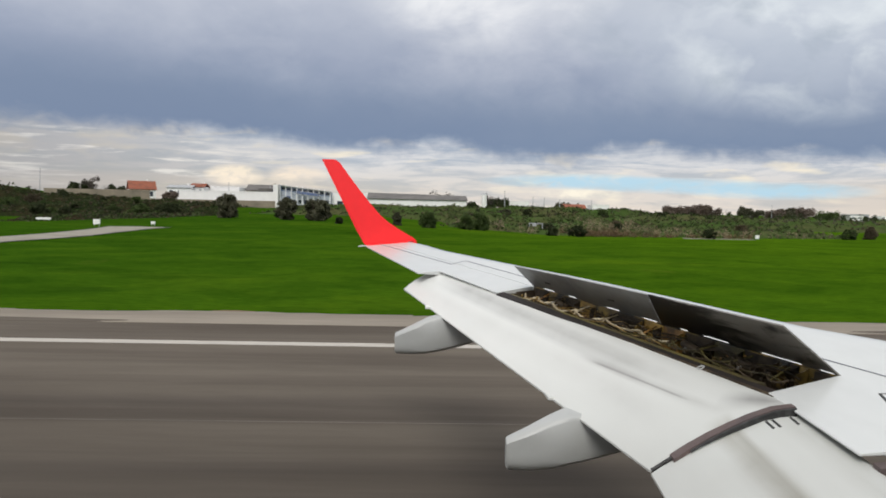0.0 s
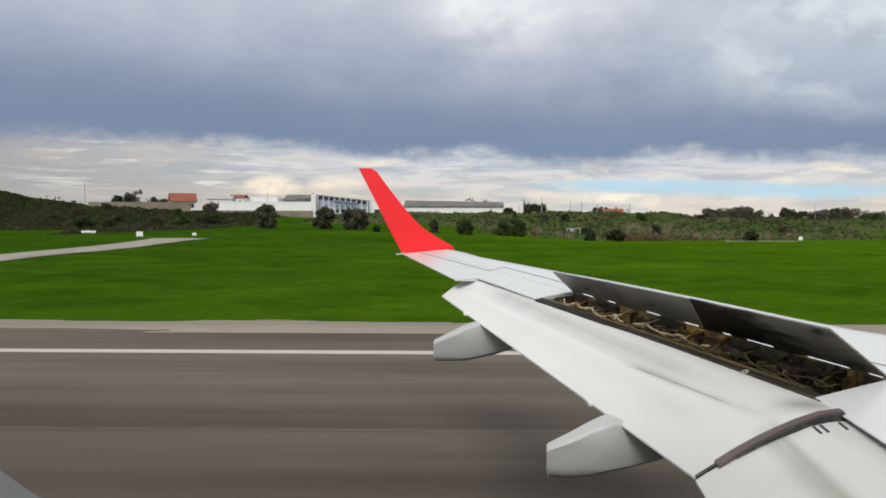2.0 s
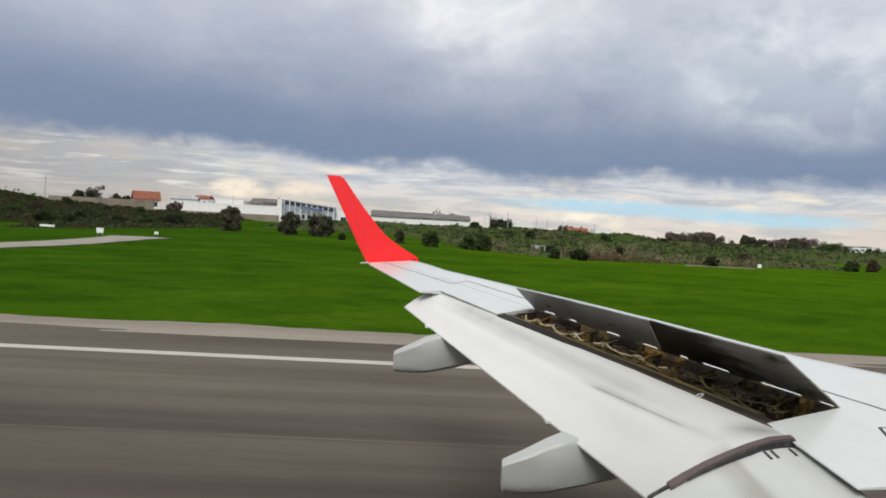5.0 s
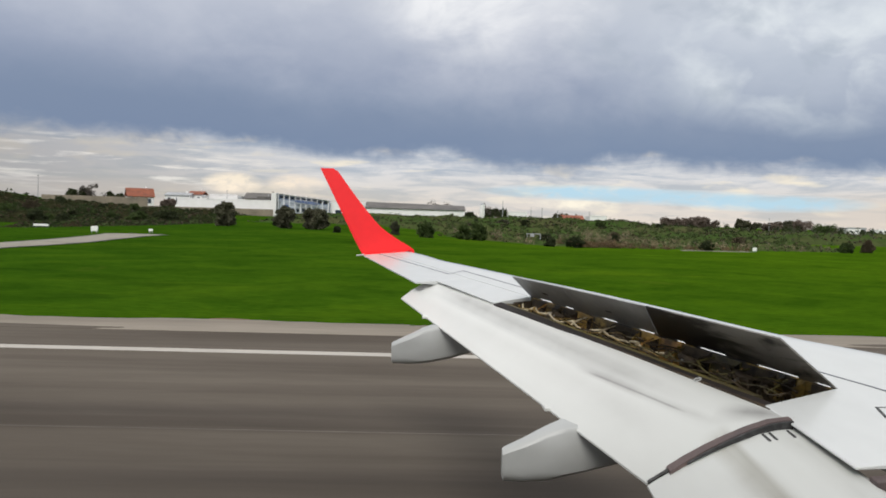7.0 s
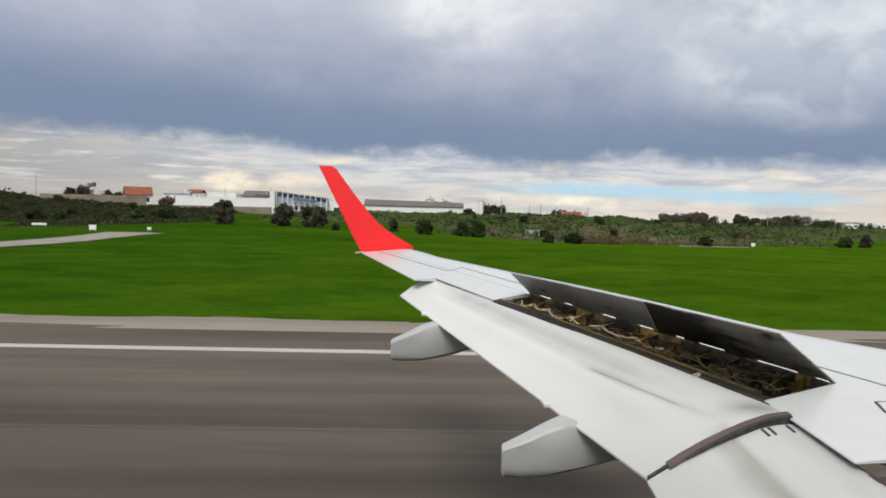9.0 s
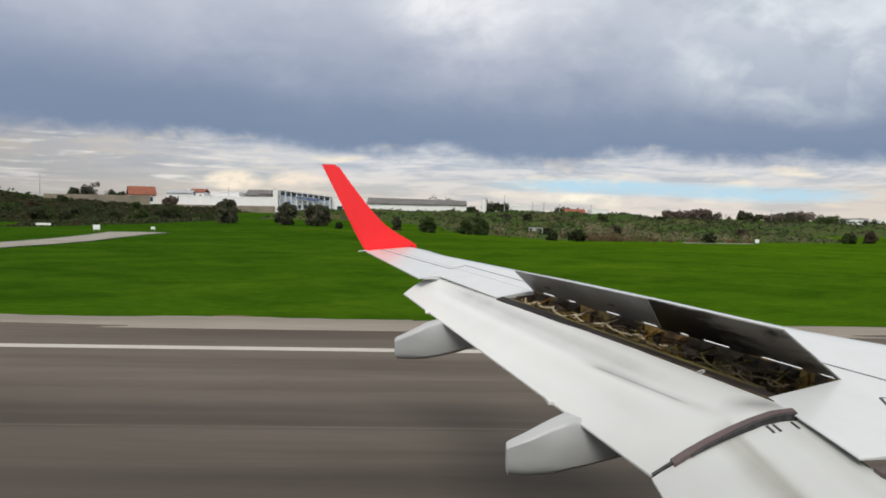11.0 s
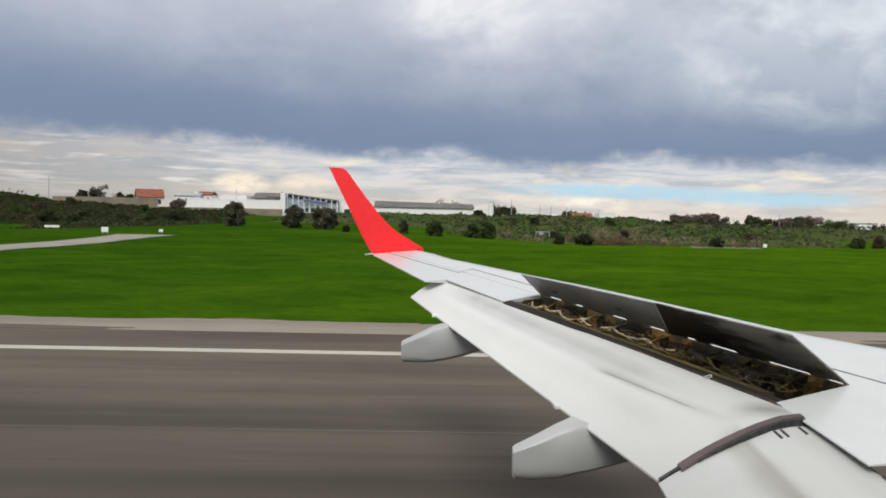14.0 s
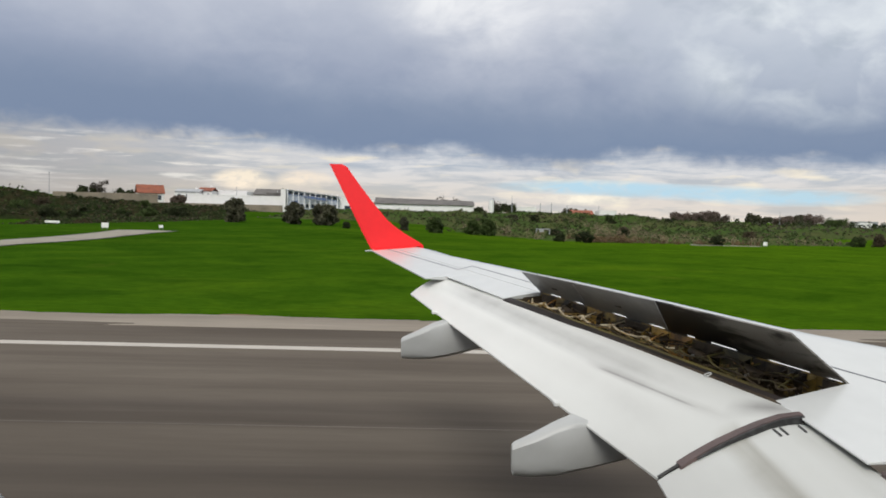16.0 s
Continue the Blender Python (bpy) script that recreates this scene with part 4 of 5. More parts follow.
for x in (cuts_x[0], cuts_x[-1]):
    part("bulkhead", loft([[(x + e, FY + (FR - 0.08) * math.cos(a), FZ + (FR - 0.08) * math.sin(a)) for a in (2 * math.pi * k / 30 for k in range(30))] for e in (-0.03, 0.03)]), GREY, hull)
part("cabin_floor", box(-8.9, 8.9, FY - 1.35, FY + 1.35, 2.60, 2.66), GREY, hull)
# the rounded lower corner of the window surround
corner = []
for yy in (0.150, 0.185):
    corner.append([(-0.145, yy, 3.49)] + [(yy * math.tan(radians(az)), yy, 3.6 + yy * math.tan(radians(el))) for az, el in ((-25.2, -21.6), (-26.9, -19.75), (-28.2, -18.75), (-29.6, -17.55), (-31.5, -15.2))] + [(-0.145, yy, 3.56)])
part("window_surround", loft(corner), PLASTIC, hull, "pale grey plastic window surround")

# ---- the ground ----
LOW = [(-400, -0.5), (-120, -1.2), (-75, -0.6), (-45, 0.9), (-15, 0.6), (5, -0.4), (20, -1.4), (32, -2.1), (80, -1.9), (140, -1.2), (400, 0.0)]
HIGH = [(-400, 4.5), (-130, 4.9), (-95, 3.9), (-80, 2.9), (-45, 2.5), (-20, 3.2), (18, 3.0), (30, 3.5), (66, 3.5), (85, 2.0), (120, 0.6), (400, 0.6)]


def ground_z(x, y):
    low, high = np.interp(x, *zip(*LOW)), np.interp(x, *zip(*HIGH))
    z = smooth(95, 172, y) * low + smooth(196, 268, y) * (high - low)
    z = z + smooth(320, 620, y) * (1.2 - high)
    hill = smooth(-158, -186, x) * smooth(-520, -400, x) * smooth(150, 222, y) * smooth(520, 330, y)
    z = z + hill * (9.6 + 1.6 * np.sin(x * 0.021 + 1.0) - z * 0.6)
    return z - 0.03


def axis(bounds, step, far, grow=1.25):
    out = list(np.arange(bounds[0], bounds[1] + step, step))
    s = step
    while out[-1] < far:
        s *= grow
        out.append(out[-1] + s)
    s = step
    while out[0] > -far:
        s *= grow
        out.insert(0, out[0] - s)
    return out


xs, ys = axis((-260, 200), 5.0, 4200), axis((30, 330), 5.0, 4200)
verts = [(x, y, float(ground_z(x, y))) for y in ys for x in xs]
nx = len(xs)
faces = [(j * nx + i, j * nx + i + 1, (j + 1) * nx + i + 1, (j + 1) * nx + i) for j in range(len(ys) - 1) for i in range(nx - 1)]
me = bpy.data.meshes.new("ground")
me.from_pydata(verts, [], faces)
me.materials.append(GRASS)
for p in me.polygons:
    p.use_smooth = True
tagged(new("ground", me), "broad green mown airfield grass rising to low banks", "grass field", kind="structure")


def structure(name, bm, mat, label, category):
    return tagged(part(name, bm, mat, None), label, category, kind="structure")


structure("runway", sheet([(-900, -26), (900, -26), (900, 24.6), (-900, 24.6)], -0.2, 0.0), ASPHALT, "dark worn asphalt runway streaked with tyre rubber", "runway")
bm = bmesh.new()
for i in range(12):
    x0 = -300 + 50 * i
    sheet([(x0, 24.6), (x0 + 50, 24.6)] + [(x0 + 50 - 50 * k / 60, 27.3 + random.Random(i * 100 + k).uniform(-0.16, 0.16) + 0.12 * math.sin(k * 0.4 + i)) for k in range(61)], -0.2, 0.006, bm)
structure("shoulder", bm, CONCRETE, "pale concrete shoulder strip beside the runway", "pavement")
for yy in (21.2, -23.6):
    structure("edge_line", sheet([(-900, yy - 0.25), (900, yy - 0.25), (900, yy + 0.25), (-900, yy + 0.25)], -0.01, 0.005), PAINT, "worn white painted runway edge line", "road marking")
for yy, hw in ((13.5, 0.022),):
    structure("pavement_joint", sheet([(-900, yy - hw), (900, yy - hw), (900, yy + hw), (-900, yy + hw)], -0.01, 0.004), JOINT, "thin pale joint along the runway", "pavement joint")
# ragged dark patches where asphalt was laid over the strip
for cx, w, cy in ((-13, 9, 24.9), (3.5, 5, 24.85), (17, 7, 25.0), (-34, 6, 25.0)):
    r = random.Random(int(cx * 10))
    pts = [(cx + w / 2 * math.cos(a) * r.uniform(0.8, 1.1), cy + 0.42 * math.sin(a) * r.uniform(0.7, 1.1)) for a in (2 * math.pi * k / 18 for k in range(18))]
    structure("asphalt_patch", sheet(pts, 0.0, 0.011), ASPHALT, "dark asphalt patch on the shoulder", "pavement")
# side road
ROAD = [(-36.0, 27.1), (-33.5, 31.0), (-33.0, 44.0), (-34.0, 60.0), (-34.8, 71.0), (-34.1, 77.0), (-34.0, 86.4), (-35.0, 97.6), (-35.4, 108.3), (-34.6, 115.4),
        (-38.6, 116.2), (-42.2, 114.4), (-41.0, 104.2), (-39.6, 88.9), (-39.6, 80.5), (-39.0, 60.0), (-38.2, 45.0), (-40.0, 33.0), (-46.0, 27.1)]


def road_sheet(grow, lift, seed):
    """The road's outline, grown outwards with a ragged rim, laid on the ground."""
    r = random.Random(seed)
    cx, cy = -37.4, 75.0
    bm = bmesh.new()
    rim = []
    for (xa, ya), (xb, yb) in zip(ROAD, ROAD[1:] + ROAD[:1]):
        n = max(1, int(math.hypot(xb - xa, yb - ya) / 2.5))
        for k in range(n):
            x, y = xa + (xb - xa) * k / n, ya + (yb - ya) * k / n
            w = grow + r.uniform(-0.12, 0.12) if y > 28 else 0.0
            x += w if x > cx else -w
            y += w if y > 113 else 0.0
            rim.append(bm.verts.new((x, y, max(float(ground_z(x, y)) + lift, 0.012))))
    bm.faces.new(rim)
    bmesh.ops.triangulate(bm, faces=bm.faces[:])
    return bm


structure("road_verge", road_sheet(0.45, 0.035, 5), VERGE, "narrow dark border along the service road", "verge")
bm = road_sheet(0.0, 0.05, 6)
structure("side_road", bm, GRAVEL, "pale narrow service road across the grass", "road")
# taxiway that joins ahead
TAXI = [(44, 27.2), (54, 34), (59, 38), (69, 46), (90, 66), (112, 90), (150, 108), (260, 122), (260, 27.2)]
structure("taxiway", sheet(TAXI, -0.2, 0.008), APRON, "pale concrete taxiway joining the runway", "taxiway")
structure("taxiway_line", sheet([(51.5, 24.2), (60, 30.9), (70.3, 40), (105, 77.5), (105.4, 77.1), (70.7, 39.6), (60.3, 30.5), (51.9, 23.9)], -0.01, 0.013), PAINT, "white painted taxiway edge line", "road marking")
for x0, y0 in ((100, 38), (112, 52), (124, 66)):
    structure("taxiway_bar", sheet([(x0, y0), (x0 + 1.6, y0 - 1.6), (x0 + 8.5, y0 + 5.5), (x0 + 7, y0 + 7)], 0.0, 0.013), PAINT, "white painted bar on the taxiway", "road marking")

# ---- plants ----


def leaf_mesh(name, centres, radii, count, size, seed, mat, parent=None, flat=0.8, label=""):
    """Many small leaves on clumps: a cloud with gaps and a ragged outline."""
    r = np.random.default_rng(seed)
    c = np.array(centres, float)
    rad = np.array(radii, float)
    w = rad ** 2
    pick = r.choice(len(c), count, p=w / w.sum())
    d = r.normal(size=(count, 3))
    d /= np.linalg.norm(d, axis=1)[:, None]
    dist = (r.random(count) ** 0.45) * (0.85 + 0.35 * r.random(count))
    p = c[pick] + d * (rad[pick] * dist)[:, None] * np.array([1, 1, flat])
    u = r.normal(size=(count, 3))
    u /= np.linalg.norm(u, axis=1)[:, None]
    v = np.cross(u, r.normal(size=(count, 3)))
    v /= np.linalg.norm(v, axis=1)[:, None]
    s = size * (0.6 + 0.8 * r.random(count))[:, None]
    quad = np.stack([p - u * s, p - v * s * 0.6, p + u * s, p + v * s * 0.6], 1).reshape(-1, 3)
    me = bpy.data.meshes.new(name)
    me.from_pydata(quad.tolist(), [], np.arange(count * 4).reshape(-1, 4).tolist())
    me.materials.append(mat)
    ob = new(name, me)
    if parent:
        ob.parent = parent
        me.transform(Matrix.Translation(-parent.location))
    if label:
        ob["label"] = label
    return ob


def shrub(x, y, width, height, seed, mat, name="bush", label="", category="bush", group="bushes on the airfield", leaves=900, stem=0.25):
    r = random.Random(seed)
    z = float(ground_z(x, y))
    e = thing(name, label or "rounded dark green bush standing in grass", category, (x, y, z), group)
    bm = bmesh.new()
    for k in range(5):
        a = 2 * math.pi * k / 5 + r.random()
        top = (x + math.cos(a) * width * 0.3, y + math.sin(a) * width * 0.3, z + height * r.uniform(0.5, 0.8))
        tube([(x + 0.1 * math.cos(a), y + 0.1 * math.sin(a), z - 0.1), (x + math.cos(a) * width * 0.12, y + math.sin(a) * width * 0.12, z + height * stem), top], 0.04 * height, 5, bm, 0.35)
    part("trunk", bm, BARK, e)
    cs, rs = [], []
    for k in range(64):
        a, q = r.random() * 6.283, math.sqrt(r.random())
        hz = r.uniform(0.03, 0.88)
        sh = math.sqrt(max(0.15, 1 - (1.7 * hz - 0.62) ** 2)) * r.uniform(0.75, 1.1)
        cs.append((x + math.cos(a) * q * width * 0.42 * sh, y + math.sin(a) * q * width * 0.40 * sh, z + height * hz))
        rs.append(min(width, height) * r.uniform(0.09, 0.19))
    leaf_mesh("crown", cs, rs, leaves, 0.055 * height ** 0.5 + 0.07, seed, mat, e)
    return e


for x, y, w, h, m, lab in ((-37.7, 165, 5.4, 4.9, LEAF_OLIVE, ""), (-25.7, 165, 4.4, 4.6, LEAF_OLIVE, ""), (-19.6, 165, 6.0, 4.5, LEAF_OLIVE, ""), (-3.6, 165, 2.0, 2.9, LEAF_OLIVE, "small dark bush in the grass"),
                           (2.6, 162, 4.4, 3.2, LEAF_GREEN, "spreading green bush at the field's edge"), (-80.5, 178, 5.0, 3.6, LEAF_DARK, ""), (-62, 186, 5.0, 3.4, LEAF_GREEN, "spreading green bush at the field's edge"),
                           (-56, 186, 3.4, 3.2, LEAF_DARK, ""), (-45, 196, 5.5, 2.8, LEAF_GREEN, "spreading green bush at the field's edge"), (11, 176, 3.8, 3.4, LEAF_GREEN, "spreading green bush at the field's edge"),
                           (14.5, 181, 4.0, 4.2, LEAF_GREEN, "spreading green bush at the field's edge"), (31.2, 184, 3.2, 2.0, LEAF_DARK, ""), (36.5, 182, 5.2, 2.5, LEAF_DARK, ""), (66, 181, 4.0, 2.2, LEAF_DARK, ""),
                           (102, 188, 4.4, 2.6, LEAF_GREEN, ""), (108, 190, 3.4, 3.2, LEAF_BROWN, "spreading green bush at the field's edge"), (-9.5, 190, 3.0, 1.8, LEAF_GREEN, "small green bush in the grass"), (-31, 186, 1.8, 1.5, LEAF_DARK, "small dark bush in the grass"),
                           (-14, 150, 1.6, 1.2, LEAF_DARK, "small dark bush in the grass"), (-186, 200, 5.0, 4.0, LEAF_DARK, "")):
    shrub(x, y, w, h, int(abs(x * 13 + y)), m, label=lab, leaves=int(2400 + 1000 * w))


# shrubs on the banks
rb = random.Random(77)
for k in range(34):
    if k < 20:
        x, y = rb.uniform(-128, -60), rb.uniform(208, 256)
    else:
        x, y = rb.uniform(8, 98), rb.uniform(192, 250)
    hh = rb.uniform(1.8, 3.4) * (1.0 if k < 20 else 0.8)
    shrub(x, y, hh * rb.uniform(1.2, 1.9), hh, 300 + k, rb.choice((LEAF_DARK, LEAF_DARK, LEAF_BROWN, LEAF_GREEN) if k < 20 else (LEAF_OLIVE, LEAF_GREEN, LEAF_BROWN, LEAF_DARK)), label="dense rounded shrub on the scrubby bank", group="shrubs on the bank", leaves=2600)


def thicket(name, rows, mat, count, size, seed, label, plant="scrub", flat=0.9):
    """A bank of growth nobody could count: rows of x0, x1, y0, y1, height, clumps."""
    r = random.Random(seed)
    cs, rs = [], []
    for x0, x1, y0, y1, h, n in rows:
        for k in range(n):
            x, y = r.uniform(x0, x1), r.uniform(y0, y1)
            z = float(ground_z(x, y))
            rad = h * r.uniform(0.28, 0.55)
            cs.append((x, y, z + r.uniform(0.15, 0.95) * (h - rad) + 0.1))
            rs.append(rad)
    ob = leaf_mesh(name, cs, rs, count, size, seed, mat, None, flat)
    return tagged(ob, label, plant, kind="stuff")


def bank(name, x0, x1, y0, y1, height, base, leaves, seed, label, step=1.6, taper=9.0):
    """Rough growth over a slope: a lumpy cover, and loose leaf clumps that break its outline."""
    nx2, ny2 = int((x1 - x0) / step), int((y1 - y0) / step)

    def top(x, y):
        p = Vector((x * 0.11 + seed, y * 0.11, 0))
        lump = 0.55 + 0.9 * noise.fractal(p, 0.9, 2.1, 4) + 0.35 * noise.noise(Vector((x * 0.55, y * 0.55, seed)))
        rim = min(x - x0, x1 - x, y - y0, (y1 - y) * 2.0) + 4.0 * noise.noise(Vector((x * 0.08, y * 0.08, seed + 5)))
        return float(ground_z(x, y)) - 0.35 + max(0.0, height * lump * (1.0 + 1.5 * float(smooth(-112, -128, x))) + 0.4) * float(smooth(0.0, taper, rim))
    vs = [(x0 + (x1 - x0) * i / nx2, y0 + (y1 - y0) * j / ny2) for j in range(ny2 + 1) for i in range(nx2 + 1)]
    vs = [(x, y, top(x, y)) for x, y in vs]
    fs = [(j * (nx2 + 1) + i, j * (nx2 + 1) + i + 1, (j + 1) * (nx2 + 1) + i + 1, (j + 1) * (nx2 + 1) + i) for j in range(ny2) for i in range(nx2)]
    m = bpy.data.meshes.new(name)
    m.from_pydata(vs, [], fs)
    m.materials.append(base)
    tagged(new(name, m), label, "scrub", kind="stuff")
    r = random.Random(seed)
    for k, (mt, n, size) in enumerate(leaves):
        cs, rs = [], []
        for q in range(n * 3):
            x, y = r.uniform(x0 + 2, x1 - 2), r.uniform(y0 + 1, y1 - 1)
            if float(min(x - x0, x1 - x, y - y0)) < taper * 0.6 and r.random() < 0.5:
                continue
            rad = r.uniform(0.2, 0.7) * height * 0.5
            cs.append((x, y, top(x, y) + rad * 0.25))
            rs.append(rad)
        tagged(leaf_mesh("scrub_leaves", cs, rs, len(cs) * 9, size, seed + k, mt), label, "scrub", kind="stuff")


bank("bank_scrub", -262, -52, 203, 276, 1.5, SCRUB, [(LEAF_DARK, 1300, 0.28), (LEAF_BROWN, 800, 0.24), (LEAF_GREEN, 260, 0.26)], 11, "dense dark olive scrub covering the bank")
bank("bank_scrub", 4, 108, 188, 270, 1.5, SCRUB_GREEN, [(LEAF_GREEN, 1300, 0.22), (LEAF_BROWN, 420, 0.2), (LEAF_DARK, 420, 0.22)], 13, "green weeds and brown shrubs covering the bank")
bank("bank_scrub", -262, -136, 262, 345, 0.7, SCRUB, [(LEAF_DARK, 620, 0.3), (LEAF_BROWN, 120, 0.24)], 21, "dense dark olive scrub covering the bank", step=2.0)
bank("bank_scrub", -84, -46, 158, 210, 1.0, SCRUB, [(LEAF_GREEN, 420, 0.2), (LEAF_DARK, 420, 0.22), (LEAF_BROWN, 200, 0.22)], 23, "low dark green brambles behind the service road")
bank("bank_scrub", -46, 14, 214, 283, 1.1, SCRUB_GREEN, [(LEAF_GREEN, 300, 0.2), (LEAF_BROWN, 140, 0.2), (LEAF_DARK, 120, 0.2)], 15, "low green and brown weeds below the shed")
bank("bank_scrub", 96, 430, 222, 310, 1.7, SCRUB_GREEN, [(LEAF_OLIVE, 900, 0.3), (LEAF_GREEN, 700, 0.28), (LEAF_BROWN, 400, 0.28)], 17, "dense dark olive scrub along the far field edge", step=2.5)
thicket("dry_reeds", [(38, 50, 184, 188, 1.6, 60), (50, 78, 184, 187, 1.1, 60), (34, 60, 190, 202, 2.0, 30)], REED, 5200, 0.17, 19, "dry tan reeds along the foot of the bank", "reeds", 1.1)
thicket("reed_plumes", [(50, 80, 186, 194, 2.2, 40), (24, 46, 187, 196, 2.0, 22), (10, 22, 192, 208, 3.0, 10), (44, 60, 204, 222, 3.2, 30), (60, 100, 190, 200, 1.8, 40), (30, 70, 196, 212, 2.4, 40)], PLUME, 9000, 0.15, 16, "pale plumes of tall reeds among the scrub", "reeds", 1.3)
thicket("far_hedge", [(110, 600, 330, 420, 4.0, 300)], LEAF_DARK, 18000, 0.5, 17, "long dark hedges far across the field", "hedge")
thicket("far_hedge", [(-700, -190, 300, 420, 4.5, 200), (150, 900, 560, 700, 6.0, 160)], LEAF_DARK, 16000, 0.5, 18, "long dark hedges far across the field", "hedge")


def bare_tree(x, y, h, w, seed, mat=TWIG, label="leafless grey tree behind the buildings"):
    r = random.Random(seed)
    z = float(ground_z(x, y))
    e = thing("tree", label, "tree", (x, y, z), "trees behind the field")
    bm = bmesh.new()
    tube([(x, y, z - 0.2), (x + 0.1, y, z + h * 0.4), (x, y, z + h * 0.9)], 0.03 * h, 6, bm, 0.3)
    cs, rs = [], []
    for k in range(11):
        a = r.random() * 6.283
        zz = z + h * (r.uniform(0.3, 0.7) if mat is TWIG else r.uniform(0.12, 0.62))
        tip = (x + math.cos(a) * w * 0.40, y + math.sin(a) * w * 0.40, zz + h * r.uniform(0.08, 0.24))
        tube([(x, y, zz), tip], 0.012 * h, 4, bm, 0.3)
        cs += [tip, ((x + tip[0]) / 2, (y + tip[1]) / 2, zz + h * 0.14)]
        rs += [w * 0.17, w * 0.14]
    part("trunk", bm, BARK, e)
    leaf_mesh("crown", cs, rs, 600 if mat is TWIG else 3800, (0.02 if mat is TWIG else 0.05) * h + 0.1, seed, mat, e, 1.1)
    return e


for x, y, h, w, m in ((8.5, 325, 7.5, 8, TWIG), (14.5, 330, 7.0, 7, TWIG), (26.5, 300, 6.0, 4.5, TWIG), (33, 330, 5.0, 9, LEAF_DARK), (172, 540, 7.5, 13, RUSSET), (180, 543, 6.5, 12, RUSSET), (187, 545, 8.5, 13, RUSSET), (194, 548, 9.0, 14, RUSSET),
                      (202, 550, 7.0, 12, RUSSET), (229, 560, 9, 10, LEAF_OLIVE), (238, 562, 6.5, 9, LEAF_OLIVE), (254, 570, 7, 13, RUSSET), (263, 572, 7.5, 12, LEAF_OLIVE), (284, 590, 8, 16, RUSSET), (308, 600, 6, 16, LEAF_GREEN),
                      (-126, 312, 6.0, 8, LEAF_DARK), (-118, 318, 5.5, 6, TWIG), (-112, 310, 5.5, 6, LEAF_DARK), (-88, 296, 5.0, 5, RUSSET), (20.5, 296, 3.2, 5, LEAF_DARK), (-117.5, 300, 8.6, 6, TWIG), (62.5, 344, 3.6, 6, LEAF_OLIVE)):
    bare_tree(x, y, h, w, int(abs(x * 7 + y * 3)), m, "leafless grey tree behind the buildings" if m is TWIG else "tree with dense dull crown on the skyline")

# ---- buildings ----


def opening(parent, x0, x1, y, z0, z1, frame_mat=WALLGREY, name="window"):
    """A framed pane set into a wall that faces the field."""
    fr = part(name, box(x0 - 0.08, x1 + 0.08, y - 0.06, y + 0.10, z0 - 0.08, z1 + 0.08), frame_mat, parent)
    part("pane", box(x0, x1, y - 0.075, y + 0.02, z0, z1), GLASS, fr, "dark glass pane")
    return fr


def gable_house(x, y, w, d, wall_h, roof_h, wall, roof, label, windows=2, z=None):
    z = float(ground_z(x, y)) - 0.1 if z is None else z
    e = thing("house", label, "house", (x, y, z), "houses beyond the field")
    part("wall", box(x - w / 2, x + w / 2, y, y + d, z - 1.5, z + wall_h), wall, e)
    o = 0.35
    prof = [(y - o, z + wall_h - 0.12), (y + d / 2, z + wall_h + roof_h), (y + d + o, z + wall_h - 0.12), (y + d + o, z + wall_h + 0.1), (y + d / 2, z + wall_h + roof_h + 0.22), (y - o, z + wall_h + 0.1)]
    rf = part("roof", loft([[(xx, a, b) for a, b in prof] for xx in (x - w / 2 - o, x + w / 2 + o)]), roof, e)
    part("chimney", box(x + w * 0.2, x + w * 0.2 + 0.6, y + d * 0.55, y + d * 0.55 + 0.6, z + wall_h, z + wall_h + roof_h + 0.8), wall, rf)
    for k in range(windows):
        xx = x - w / 2 + w * (k + 0.5) / windows
        opening(e, xx - 0.5, xx + 0.5, y, z + wall_h * 0.35, z + wall_h * 0.8)
    return e


def flat_block(name, x0, x1, y, d, z0, z1, wall, label, category, roof=ROOFGREY, parapet=0.35):
    e = thing(name, label, category, ((x0 + x1) / 2, y, z0), "buildings beyond the field")
    part("wall", box(x0, x1, y, y + d, z0 - 1.5, z1), wall, e)
    part("roof", box(x0 + 0.3, x1 - 0.3, y + 0.3, y + d - 0.3, z1 - 0.1, z1 + 0.02), roof, e)
    part("parapet", box(x0 - 0.08, x1 + 0.08, y - 0.08, y + 0.22, z1, z1 + parapet), wall, e)
    return e


# long white warehouse with a tall end fin
wh = flat_block("warehouse", -82.2, -49.2, 287, 30, 3.7, 7.75, WALLWHITE, "long low white rendered warehouse above a beige wall", "warehouse")
part("end_fin", box(-49.6, -47.9, 286.6, 318, 1.6, 10.7), WALLWHITE, wh, "tall white end wall")
part("roof_plant", box(-55.5, -51.0, 291, 297, 7.7, 9.4), ROOFGREY, wh, "dark rooftop plant room")
tagged(part("retaining_wall", box(-92, -48.5, 284.2, 284.7, 0.8, 4.9), WALLBEIGE, None), "low stained beige retaining wall below the warehouse", "wall", kind="structure")
# glazed office front under a falling roof edge
OX0, OX1 = -47.6, -29.6


def office_top(x):
    return 10.35 - (x - OX0) / (OX1 - OX0) * 1.9


